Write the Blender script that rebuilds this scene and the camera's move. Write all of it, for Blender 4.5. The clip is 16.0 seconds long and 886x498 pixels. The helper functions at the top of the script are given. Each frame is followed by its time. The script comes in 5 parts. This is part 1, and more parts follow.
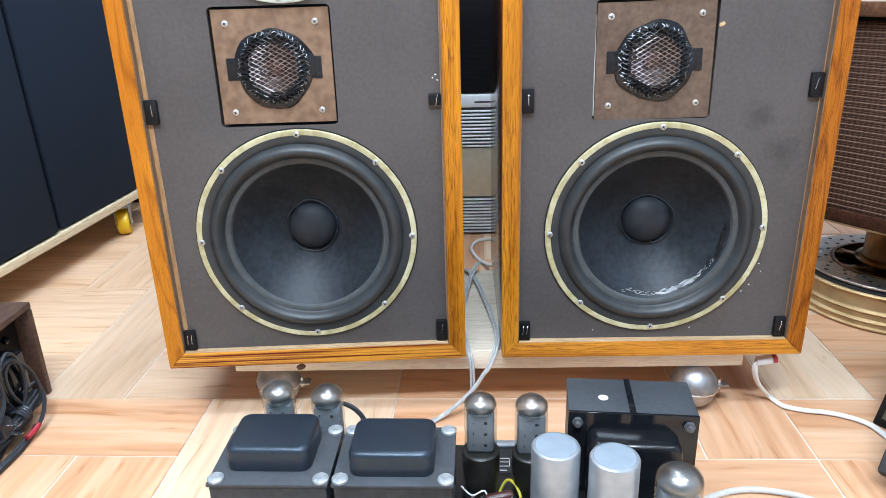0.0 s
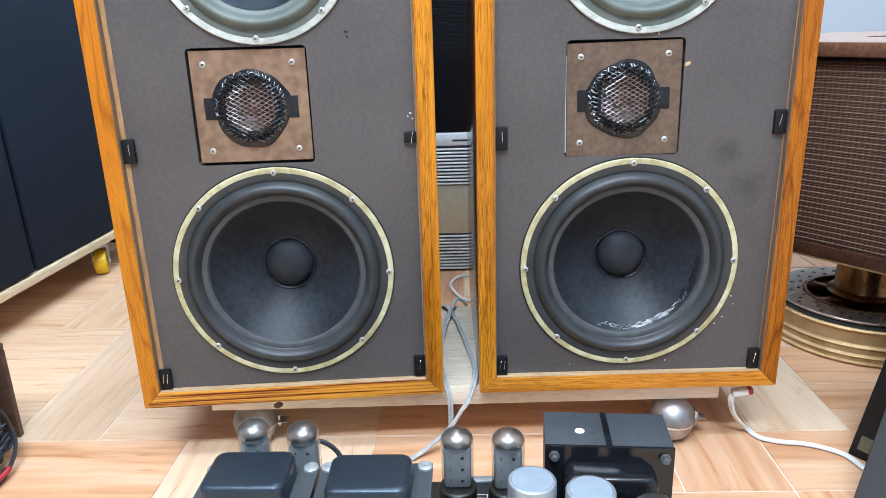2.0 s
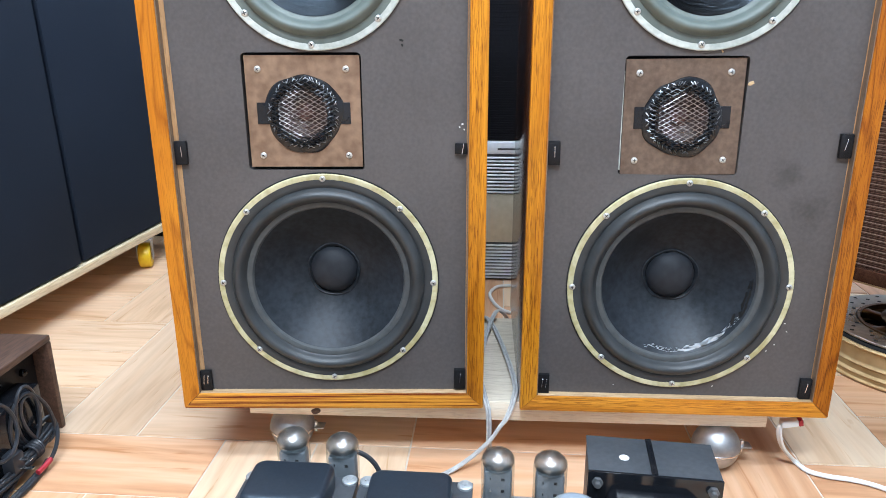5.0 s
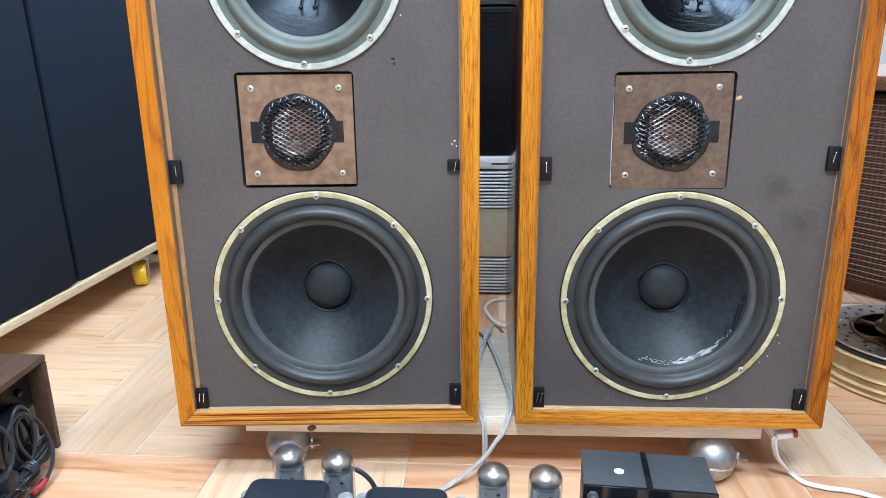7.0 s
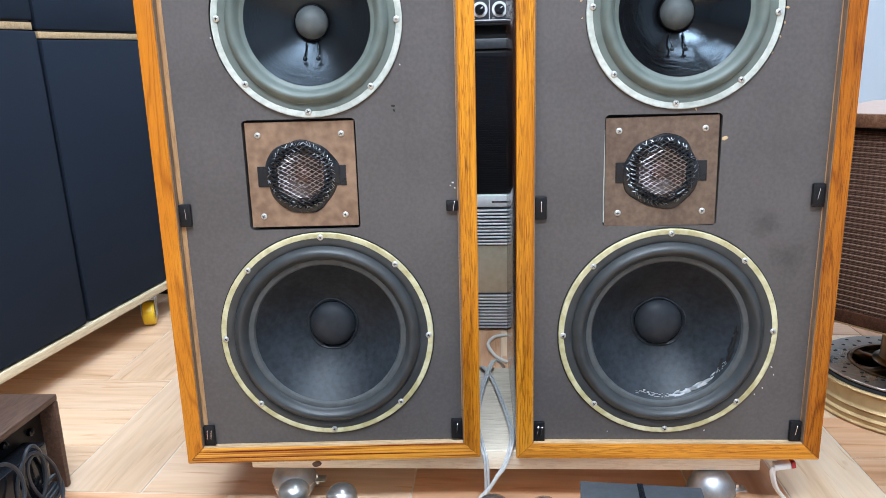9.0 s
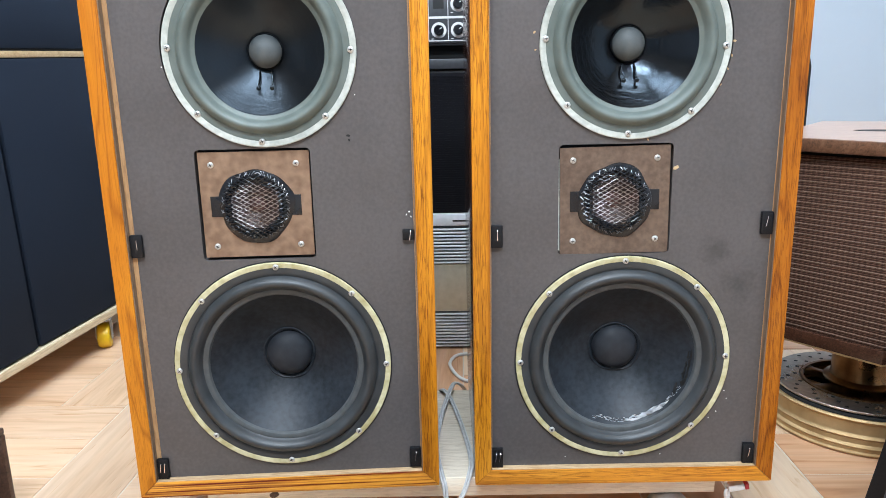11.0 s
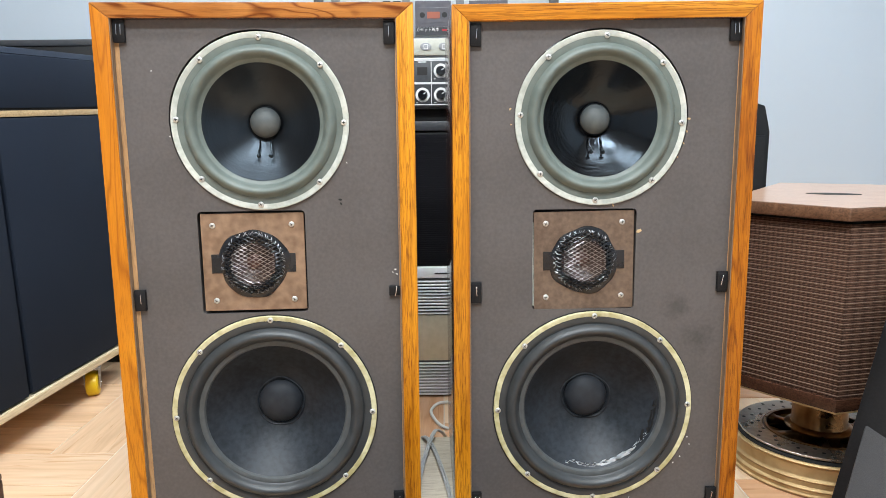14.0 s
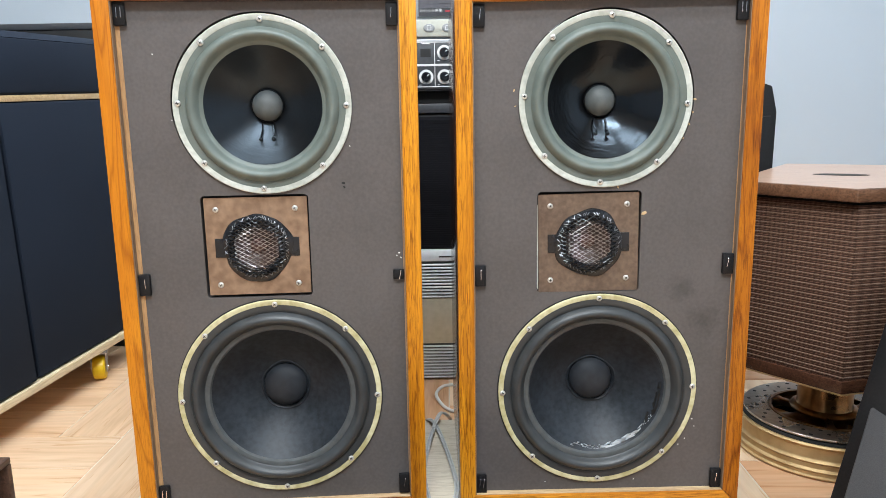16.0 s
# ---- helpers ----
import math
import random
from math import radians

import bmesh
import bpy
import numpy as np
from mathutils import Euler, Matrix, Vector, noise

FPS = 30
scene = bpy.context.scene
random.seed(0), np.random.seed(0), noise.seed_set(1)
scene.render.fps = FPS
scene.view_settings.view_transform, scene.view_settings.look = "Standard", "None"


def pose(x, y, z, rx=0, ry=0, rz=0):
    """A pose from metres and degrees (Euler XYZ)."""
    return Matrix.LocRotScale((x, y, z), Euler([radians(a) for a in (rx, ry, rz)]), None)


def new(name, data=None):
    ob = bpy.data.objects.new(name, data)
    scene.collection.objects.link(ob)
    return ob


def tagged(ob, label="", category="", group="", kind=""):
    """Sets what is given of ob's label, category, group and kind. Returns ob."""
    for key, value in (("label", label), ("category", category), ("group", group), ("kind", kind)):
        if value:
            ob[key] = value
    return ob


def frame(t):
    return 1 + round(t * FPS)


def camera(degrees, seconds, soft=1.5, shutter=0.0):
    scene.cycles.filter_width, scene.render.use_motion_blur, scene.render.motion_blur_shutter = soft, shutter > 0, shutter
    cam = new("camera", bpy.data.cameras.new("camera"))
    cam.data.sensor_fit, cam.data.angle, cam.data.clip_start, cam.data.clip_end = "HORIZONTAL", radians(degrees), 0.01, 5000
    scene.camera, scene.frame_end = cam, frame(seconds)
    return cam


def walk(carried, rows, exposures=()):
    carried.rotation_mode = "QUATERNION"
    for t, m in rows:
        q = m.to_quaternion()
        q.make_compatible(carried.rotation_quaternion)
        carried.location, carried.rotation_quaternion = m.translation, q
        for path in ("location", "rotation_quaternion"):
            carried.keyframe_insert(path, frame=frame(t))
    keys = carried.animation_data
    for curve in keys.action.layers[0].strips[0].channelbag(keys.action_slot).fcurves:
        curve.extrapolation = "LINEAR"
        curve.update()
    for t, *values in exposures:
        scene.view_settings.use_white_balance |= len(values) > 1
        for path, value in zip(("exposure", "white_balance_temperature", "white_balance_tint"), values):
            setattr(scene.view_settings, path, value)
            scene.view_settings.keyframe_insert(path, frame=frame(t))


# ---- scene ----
from mathutils.geometry import delaunay_2d_cdt

cam = camera(63.30, 16.0, soft=0.8)
ROWS = [
    (0.0, -0.0032, -0.9175, 0.6226, 3.12, -20.90, 1.67),
    (0.5, 0.0042, -0.9213, 0.6234, 2.92, -18.40, 2.10),
    (1.0, 0.0062, -0.9224, 0.6249, 2.33, -17.98, 2.12),
    (1.5, 0.0080, -0.9265, 0.6238, 1.79, -17.80, 1.93),
    (2.0, 0.0059, -0.9262, 0.6220, 1.59, -17.91, 1.69),
    (2.5, 0.0058, -0.9222, 0.6191, 1.99, -17.93, 1.37),
    (3.0, 0.0019, -0.9218, 0.6200, 2.67, -17.86, 0.95),
    (3.5, -0.0177, -0.9106, 0.6354, 3.70, -17.69, 0.47),
    (4.0, -0.0159, -0.9090, 0.6343, 4.44, -17.70, 0.11),
    (6.5, -0.0089, -0.9130, 0.6290, 4.10, -17.29, 0.25),
    (7.0, -0.0069, -0.9149, 0.6355, 4.13, -16.58, 0.64),
    (7.5, 0.0006, -0.9275, 0.6447, 4.28, -15.66, 1.06),
    (8.0, 0.0017, -0.9307, 0.6471, 4.49, -14.84, 1.40),
    (8.2, -0.0018, -0.9357, 0.6461, 4.60, -14.35, 1.48),
    (10.3, 0.0181, -0.9526, 0.6602, 3.61, -13.52, 1.42),
    (10.5, 0.0191, -0.9553, 0.6700, 3.03, -13.57, 1.37),
    (11.0, 0.0167, -0.9370, 0.6751, 1.77, -13.20, 1.22),
    (11.5, 0.0217, -0.9473, 0.6860, 0.74, -12.53, 1.02),
    (12.0, 0.0073, -0.9618, 0.7020, -0.03, -11.47, 0.71),
    (12.5, -0.0047, -0.9895, 0.7117, -0.57, -10.13, 0.39),
    (13.0, -0.0130, -1.0234, 0.7173, -0.50, -9.31, 0.29),
    (13.5, -0.0073, -1.0236, 0.7155, -0.28, -9.17, 0.33),
    (14.0, 0.0150, -1.0149, 0.7058, 0.14, -9.50, 0.58),
    (14.5, 0.0180, -1.0119, 0.7072, 0.53, -10.19, 0.77),
    (15.0, 0.0182, -1.0160, 0.7056, 0.78, -10.57, 0.90),
    (15.5, 0.0159, -1.0136, 0.7050, 0.67, -10.78, 0.91),
    (16.0, 0.0164, -1.0111, 0.7054, 0.56, -10.85, 0.92),
]
walk(cam, [(t, pose(x, y, z, 0, 0, yaw) @ pose(0, 0, 0, 90 + pitch) @ pose(0, 0, 0, 0, 0, -roll)) for t, x, y, z, yaw, pitch, roll in ROWS],
     exposures=[(0.0, 0.02, 5860, 10), (8.0, 0.02, 5840, 10), (10.5, 0.02, 6000, 10), (12.5, 0.03, 6350, 10), (14.0, 0.02, 6660, 10), (16.0, -0.05, 6580, 10)])

# ---- light ----
world = bpy.data.worlds.new("world")
scene.world = world
world.use_nodes = True
world.node_tree.nodes["Background"].inputs[0].default_value = (0.75, 0.85, 1.0, 1)
world.node_tree.nodes["Background"].inputs[1].default_value = 0.25


def ceiling_lamp(x, y, sx, sy, watts):
    """The light of one ceiling panel."""
    d = bpy.data.lights.new("panel_light", "AREA")
    d.shape, d.size, d.size_y, d.energy, d.color = "RECTANGLE", sx, sy, watts, (0.86, 0.955, 1.03)
    ob = new("panel_light", d)
    ob.matrix_world = pose(x, y, 2.66)
    return ob


# Unseen ceiling panels; the narrow last one is added to brighten the gap.
PANELS = [(-0.75, -0.85, 1.2, 0.3), (0.70, -0.85, 1.2, 0.3), (-0.95, 1.45, 1.2, 0.3), (0.85, 1.45, 1.2, 0.3), (0.0, -1.75, 1.2, 0.3), (0.0, 0.40, 0.15, 1.2)]
for k, (px, py, sx, sy) in enumerate(PANELS):
    ceiling_lamp(px, py, sx, sy, (26, 19, 20, 15, 94, 21)[k])


# ---- materials ----
def material(name, colour, rough=0.5, metal=0.0, spec=0.5):
    m = bpy.data.materials.new(name)
    m.use_nodes = True
    b = m.node_tree.nodes["Principled BSDF"]
    b.inputs["Base Color"].default_value = (*colour, 1)
    b.inputs["Roughness"].default_value = rough
    b.inputs["Metallic"].default_value = metal
    b.inputs["Specular IOR Level"].default_value = spec
    return m


def node(m, kind, **values):
    n = m.node_tree.nodes.new(kind)
    for key, value in values.items():
        n.inputs[key.replace("_", " ")].default_value = value
    return n


def link(m, a, b):
    m.node_tree.links.new(a, b)


def ramp(m, source, stops):
    r = m.node_tree.nodes.new("ShaderNodeValToRGB")
    e = r.color_ramp.elements
    e[0].position, e[0].color = stops[0][0], (*stops[0][1], 1)
    e[1].position, e[1].color = stops[-1][0], (*stops[-1][1], 1)
    for at, colour in stops[1:-1]:
        k = e.new(at)
        k.color = (*colour, 1)
    link(m, source, r.inputs[0])
    return r


def coords(m, stretch=(1, 1, 1), turn=(0, 0, 0), jitter=False):
    t = m.node_tree.nodes.new("ShaderNodeTexCoord")
    p = m.node_tree.nodes.new("ShaderNodeMapping")
    p.inputs["Scale"].default_value = stretch
    p.inputs["Rotation"].default_value = turn
    source = t.outputs["Object"]
    if jitter:
        info = m.node_tree.nodes.new("ShaderNodeObjectInfo")
        add = m.node_tree.nodes.new("ShaderNodeVectorMath")
        add.operation = "MULTIPLY_ADD"
        comb = m.node_tree.nodes.new("ShaderNodeCombineXYZ")
        for k in range(3):
            link(m, info.outputs["Random"], comb.inputs[k])
        link(m, comb.outputs[0], add.inputs[0])
        add.inputs[1].default_value = (7.3, 5.1, 9.7)
        link(m, source, add.inputs[2])
        source = add.outputs[0]
    link(m, source, p.inputs[0])
    return p.outputs[0]


def bump(m, source, strength, distance=0.001):
    n = node(m, "ShaderNodeBump", Strength=strength, Distance=distance)
    link(m, source, n.inputs["Height"])
    link(m, n.outputs[0], m.node_tree.nodes["Principled BSDF"].inputs["Normal"])
    return n


def speckled(name, a, b, rough=0.6, scale=60, metal=0.0, bumpy=0.15, big=4.0, spec=0.5):
    """Two close tones mixed by a fine and a broad noise, with a fine relief."""
    m = material(name, a, rough, metal, spec)
    c = coords(m)
    fine, broad = node(m, "ShaderNodeTexNoise", Scale=scale, Detail=6), node(m, "ShaderNodeTexNoise", Scale=big, Detail=4)
    link(m, c, fine.inputs["Vector"]), link(m, c, broad.inputs["Vector"])
    mix = m.node_tree.nodes.new("ShaderNodeMath")
    mix.operation = "MULTIPLY_ADD"
    link(m, fine.outputs[0], mix.inputs[0])
    mix.inputs[1].default_value = 0.5
    half = m.node_tree.nodes.new("ShaderNodeMath")
    half.operation = "MULTIPLY"
    half.inputs[1].default_value = 0.5
    link(m, broad.outputs[0], half.inputs[0]), link(m, half.outputs[0], mix.inputs[2])
    r = ramp(m, mix.outputs[0], [(0.38, a), (0.62, b)])
    bsdf = m.node_tree.nodes["Principled BSDF"]
    link(m, r.outputs[0], bsdf.inputs["Base Color"])
    rr = node(m, "ShaderNodeMapRange", To_Min=max(rough - 0.1, 0.03), To_Max=min(rough + 0.1, 1.0))
    link(m, broad.outputs[0], rr.inputs[0]), link(m, rr.outputs[0], bsdf.inputs["Roughness"])
    if bumpy:
        bump(m, fine.outputs[0], bumpy, 0.0006)
    return m


def wood(name, pale, mid, dark, stretch, rough=0.4, pore=1.0, jitter=True, coat=0.0, scale=1.0, spec=0.5):
    """Grain along the axis whose stretch is least: broad figure, fine lines and short dark pores."""
    m = material(name, mid, rough, spec=spec)
    c = coords(m, stretch, jitter=jitter)
    figure = node(m, "ShaderNodeTexNoise", Scale=26.0 * scale, Detail=3, Distortion=0.9)
    lines = node(m, "ShaderNodeTexNoise", Scale=260.0 * scale, Detail=5, Roughness=0.6)
    pores = node(m, "ShaderNodeTexNoise", Scale=620.0 * scale, Detail=2)
    for n in (figure, lines, pores):
        link(m, c, n.inputs["Vector"])
    rings = m.node_tree.nodes.new("ShaderNodeMath")
    rings.operation = "PINGPONG"
    rings.inputs[1].default_value = 0.11
    link(m, figure.outputs[0], rings.inputs[0])
    r1 = ramp(m, rings.outputs[0], [(0.0, tuple(0.45 * a + 0.55 * b for a, b in zip(dark, mid))), (0.03, mid), (0.11, pale)])
    r2 = ramp(m, lines.outputs[0], [(0.36, dark), (0.5, mid), (0.66, pale)])
    r3 = ramp(m, pores.outputs[0], [(0.40, (1 - 0.60 * pore, 1 - 0.66 * pore, 1 - 0.7 * pore)), (0.46, (1, 1, 1))])
    a = m.node_tree.nodes.new("ShaderNodeMix")
    a.data_type = "RGBA"
    a.inputs["Factor"].default_value = 0.55
    link(m, r1.outputs[0], a.inputs["A"]), link(m, r2.outputs[0], a.inputs["B"])
    b = m.node_tree.nodes.new("ShaderNodeMix")
    b.data_type, b.blend_type = "RGBA", "MULTIPLY"
    b.inputs["Factor"].default_value = 1.0
    link(m, a.outputs["Result"], b.inputs["A"]), link(m, r3.outputs[0], b.inputs["B"])
    bsdf = m.node_tree.nodes["Principled BSDF"]
    link(m, b.outputs["Result"], bsdf.inputs["Base Color"])
    bsdf.inputs["Coat Weight"].default_value = coat
    bsdf.inputs["Coat Roughness"].default_value = 0.12
    bump(m, pores.outputs[0], 0.25, 0.0005)
    return m


def oak(name, pale, mid, dark, axis, pore=1.0, lines=0.5, bands=0.25, figure=0.06):
    """Stained oak along the axis (0 for x, 2 for z): short dark pores gathered in bands, long fine lines, a broad figure."""
    m = material(name, mid, 0.36, spec=0.28)

    def noise_along(scale, along, detail, distortion=0.0):
        stretch = [1.0, 1.0, 1.0]
        stretch[axis] = along
        n = node(m, "ShaderNodeTexNoise", Scale=scale, Detail=detail, Distortion=distortion)
        link(m, coords(m, tuple(stretch), jitter=True), n.inputs["Vector"])
        return n.outputs[0]

    def times(a, b, factor=1.0):
        x = m.node_tree.nodes.new("ShaderNodeMix")
        x.data_type, x.blend_type = "RGBA", "MULTIPLY"
        x.inputs["Factor"].default_value = factor
        link(m, a, x.inputs["A"]), link(m, b, x.inputs["B"])
        return x.outputs["Result"]

    broad = noise_along(9.0, figure * 3, 3, 0.7)
    rings = m.node_tree.nodes.new("ShaderNodeMath")
    rings.operation, rings.inputs[1].default_value = "PINGPONG", 0.055
    link(m, noise_along(17.0, figure, 2, 0.5), rings.inputs[0])
    tone = ramp(m, broad, [(0.30, dark), (0.47, mid), (0.66, pale)])
    ring_tone = ramp(m, rings.outputs[0], [(0.0, (1 - 1.6 * bands, 1 - 2.0 * bands, 1 - 2.4 * bands)), (0.018, (1, 1, 1)), (0.055, (1.0, 1.0, 1.0))])
    fine = ramp(m, noise_along(340.0, 0.012, 4), [(0.34, (1 - 0.55 * lines, 1 - 0.65 * lines, 1 - 0.75 * lines)), (0.56, (1, 1, 1))])
    grain = noise_along(1050.0, 0.040, 2)
    pores = ramp(m, grain, [(0.40, (1 - 0.52 * pore, 1 - 0.60 * pore, 1 - 0.62 * pore)), (0.475, (1, 1, 1))])
    where = ramp(m, noise_along(75.0, 0.03, 2), [(0.36, (0.30, 0.30, 0.30)), (0.56, (1, 1, 1))])
    gate = m.node_tree.nodes.new("ShaderNodeMix")
    gate.data_type = "RGBA"
    link(m, where.outputs[0], gate.inputs["Factor"])
    gate.inputs["A"].default_value = (1, 1, 1, 1)
    link(m, pores.outputs[0], gate.inputs["B"])
    last = times(times(times(tone.outputs[0], ring_tone.outputs[0]), fine.outputs[0]), gate.outputs["Result"])
    bsdf = m.node_tree.nodes["Principled BSDF"]
    link(m, last, bsdf.inputs["Base Color"])
    rr = node(m, "ShaderNodeMapRange", To_Min=0.28, To_Max=0.48)
    link(m, broad, rr.inputs[0]), link(m, rr.outputs[0], bsdf.inputs["Roughness"])
    bump(m, grain, 0.3, 0.0005)
    return m


oak_up = oak("oak_upright", (0.71, 0.315, 0.022), (0.61, 0.242, 0.011), (0.46, 0.158, 0.006), 2, 1.0, 0.50, 0.14)
oak_plain = oak("oak_plain", (0.63, 0.245, 0.014), (0.55, 0.192, 0.008), (0.42, 0.13, 0.005), 2, 0.45, 0.18, 0.20, 0.10)
oak_deep = oak("oak_deep", (0.56, 0.205, 0.011), (0.41, 0.13, 0.006), (0.24, 0.064, 0.004), 2, 0.85, 0.45, 0.26, 0.09)
oak_across = oak("oak_across", (0.70, 0.30, 0.035), (0.60, 0.232, 0.020), (0.47, 0.160, 0.010), 0, 0.9, 0.55, 0.16)
oak_lined = oak("oak_lined", (0.72, 0.33, 0.045), (0.62, 0.255, 0.026), (0.47, 0.165, 0.012), 0, 0.35, 1.5, 0.30, 0.025)
oak_brown = oak("oak_brown", (0.47, 0.190, 0.045), (0.39, 0.140, 0.028), (0.27, 0.086, 0.015), 0, 0.45, 0.35, 0.40, 0.22)
raw_wood = wood("raw_wood", (0.62, 0.45, 0.25), (0.5, 0.34, 0.17), (0.36, 0.22, 0.1), (0.15, 1, 1), 0.6, 0.3)
pine = wood("pine", (0.91, 0.83, 0.68), (0.88, 0.78, 0.62), (0.79, 0.65, 0.47), (0.08, 1, 1), 0.6, 0.2)
pine_greyed = wood("pine_greyed", (0.66, 0.595, 0.49), (0.61, 0.535, 0.425), (0.50, 0.42, 0.32), (0.06, 1, 1), 0.75, 0.3, spec=0.2)
pine_deep = wood("pine_deep", (0.80, 0.68, 0.48), (0.72, 0.58, 0.38), (0.5, 0.36, 0.2), (1, 0.08, 1), 0.6, 0.2)
walnut = wood("walnut", (0.23, 0.118, 0.066), (0.165, 0.079, 0.042), (0.08, 0.036, 0.020), (0.08, 1, 1), 0.38, 0.5, coat=0.2)
walnut_gloss = wood("walnut_gloss", (0.090, 0.040, 0.023), (0.062, 0.026, 0.015), (0.028, 0.012, 0.008), (0.08, 1, 1), 0.25, 0.4, coat=0.3)
walnut_case = wood("walnut_case", (0.13, 0.07, 0.045), (0.085, 0.044, 0.028), (0.035, 0.018, 0.012), (1, 0.1, 1), 0.5, 0.6)
veneer_dark = wood("veneer_dark", (0.165, 0.072, 0.042), (0.12, 0.049, 0.029), (0.068, 0.027, 0.017), (1, 1, 0.08), 0.13, 0.4, coat=0.0)
lip_dull = wood("lip_dull", (0.24, 0.165, 0.11), (0.19, 0.125, 0.08), (0.12, 0.075, 0.05), (1, 1, 0.12), 0.55, 0.3)
lip_pale = wood("lip_pale", (0.60, 0.44, 0.27), (0.50, 0.34, 0.19), (0.34, 0.21, 0.10), (0.12, 1, 1), 0.55, 0.3)
lip_wood = wood("lip_wood", (0.50, 0.30, 0.14), (0.40, 0.225, 0.10), (0.27, 0.145, 0.065), (1, 1, 0.12), 0.55, 0.3)
baffle_paint = speckled("baffle_paint", (0.073, 0.0650, 0.0632), (0.097, 0.0860, 0.0838), 0.55, 220, bumpy=0.08, big=7)


def stained(m, places):
    """Add dull smudges of uneven outline at (u, v, radius) on a front board."""
    bsdf = m.node_tree.nodes["Principled BSDF"]
    last = bsdf.inputs["Base Color"].links[0].from_socket
    t = m.node_tree.nodes.new("ShaderNodeTexCoord")
    n = node(m, "ShaderNodeTexNoise", Scale=55.0, Detail=5)
    link(m, t.outputs["Object"], n.inputs["Vector"])
    flat = m.node_tree.nodes.new("ShaderNodeVectorMath")
    flat.operation, flat.inputs[1].default_value = "MULTIPLY", (1, 0, 1)
    link(m, t.outputs["Object"], flat.inputs[0])
    for u, v, r in places:
        d = m.node_tree.nodes.new("ShaderNodeVectorMath")
        d.operation, d.inputs[1].default_value = "DISTANCE", (u, 0, v)
        link(m, flat.outputs[0], d.inputs[0])
        rough_edge = m.node_tree.nodes.new("ShaderNodeMath")
        rough_edge.operation, rough_edge.inputs[1].default_value = "MULTIPLY_ADD", r * 2.2
        link(m, n.outputs[0], rough_edge.inputs[0]), link(m, d.outputs["Value"], rough_edge.inputs[2])
        f = node(m, "ShaderNodeMapRange", From_Min=r * 1.2, From_Max=r * 2.2, To_Min=0.70, To_Max=1.0)
        link(m, rough_edge.outputs[0], f.inputs[0])
        mul = m.node_tree.nodes.new("ShaderNodeMix")
        mul.data_type, mul.blend_type = "RGBA", "MULTIPLY"
        mul.inputs["Factor"].default_value = 1.0
        link(m, last, mul.inputs["A"]), link(m, f.outputs[0], mul.inputs["B"])
        last = mul.outputs["Result"]
    link(m, last, bsdf.inputs["Base Color"])
    return m


baffle_stained = stained(speckled("baffle_stained", (0.073, 0.0650, 0.0632), (0.097, 0.0860, 0.0838), 0.55, 220, bumpy=0.08, big=7), [(0.1160, 0.3412, 0.020), (0.1533, 0.2959, 0.024)])
# Flat black for boards, and for shade drawn in gaps and the wheel.
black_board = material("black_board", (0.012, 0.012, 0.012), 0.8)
hardboard = speckled("hardboard", (0.165, 0.095, 0.055), (0.27, 0.17, 0.105), 0.6, 90, bumpy=0.2, big=22)
hardboard_dark = speckled("hardboard_dark", (0.085, 0.052, 0.034), (0.155, 0.102, 0.068), 0.6, 140, bumpy=0.25, big=16)
ring_yellow = speckled("aged_gasket", (0.39, 0.340, 0.160), (0.65, 0.615, 0.400), 0.5, 90, bumpy=0.4, big=12)
ring_white = speckled("aged_metal_ring", (0.36, 0.385, 0.345), (0.56, 0.58, 0.53), 0.42, 120, bumpy=0.1, big=9)
rubber = speckled("rubber", (0.024, 0.027, 0.029), (0.040, 0.044, 0.047), 0.45, 40, bumpy=0.06, big=9)
rubber_grey = speckled("rubber_grey", (0.098, 0.120, 0.106), (0.138, 0.164, 0.148), 0.5, 40, bumpy=0.06, big=9)
paper_cone = speckled("paper_cone", (0.0085, 0.0110, 0.0145), (0.024, 0.0300, 0.0385), 0.46, 130, bumpy=0.35, big=16, spec=0.32)
edge_grey = speckled("edge_grey", (0.052, 0.057, 0.059), (0.078, 0.084, 0.086), 0.6, 90, bumpy=0.15)
cap_paper = speckled("cap_paper", (0.020, 0.023, 0.029), (0.032, 0.036, 0.043), 0.6, 80, bumpy=0.15, spec=0.3)
cap_grey = speckled("cap_grey", (0.066, 0.076, 0.078), (0.100, 0.111, 0.112), 0.6, 80, bumpy=0.15)
screw_metal = speckled("screw_metal", (0.50, 0.50, 0.48), (0.70, 0.70, 0.67), 0.38, 900, metal=0.7, bumpy=0.1, big=200)
slot_dark = material("slot_dark", (0.02, 0.02, 0.02), 0.7)
wire_black = speckled("wire_black", (0.13, 0.120, 0.120), (0.42, 0.385, 0.385), 0.3, 400, metal=0.85, bumpy=0.0, big=120)
tape_black = speckled("tape_black", (0.004, 0.0045, 0.006), (0.012, 0.014, 0.018), 0.26, 50, bumpy=0.4, big=30, spec=0.45)
velcro = speckled("hook_pad", (0.005, 0.005, 0.006), (0.011, 0.011, 0.013), 0.5, 900, bumpy=0.8, spec=0.25)
wire_bright = material("wire_bright", (0.28, 0.29, 0.305), 0.3, 0.9)
steel = material("steel", (0.75, 0.76, 0.78), 0.25, 1.0)
tweeter_cone = speckled("tweeter_cone", (0.022, 0.0135, 0.0125), (0.080, 0.049, 0.045), 0.42, 60)
tweeter_dome = speckled("tweeter_dome", (0.085, 0.047, 0.045), (0.20, 0.125, 0.12), 0.2, 150, metal=0.4, bumpy=0.1)
wall_paint = speckled("wall_paint", (0.50, 0.565, 0.63), (0.53, 0.595, 0.66), 0.75, 220, bumpy=0.08, big=1.2)
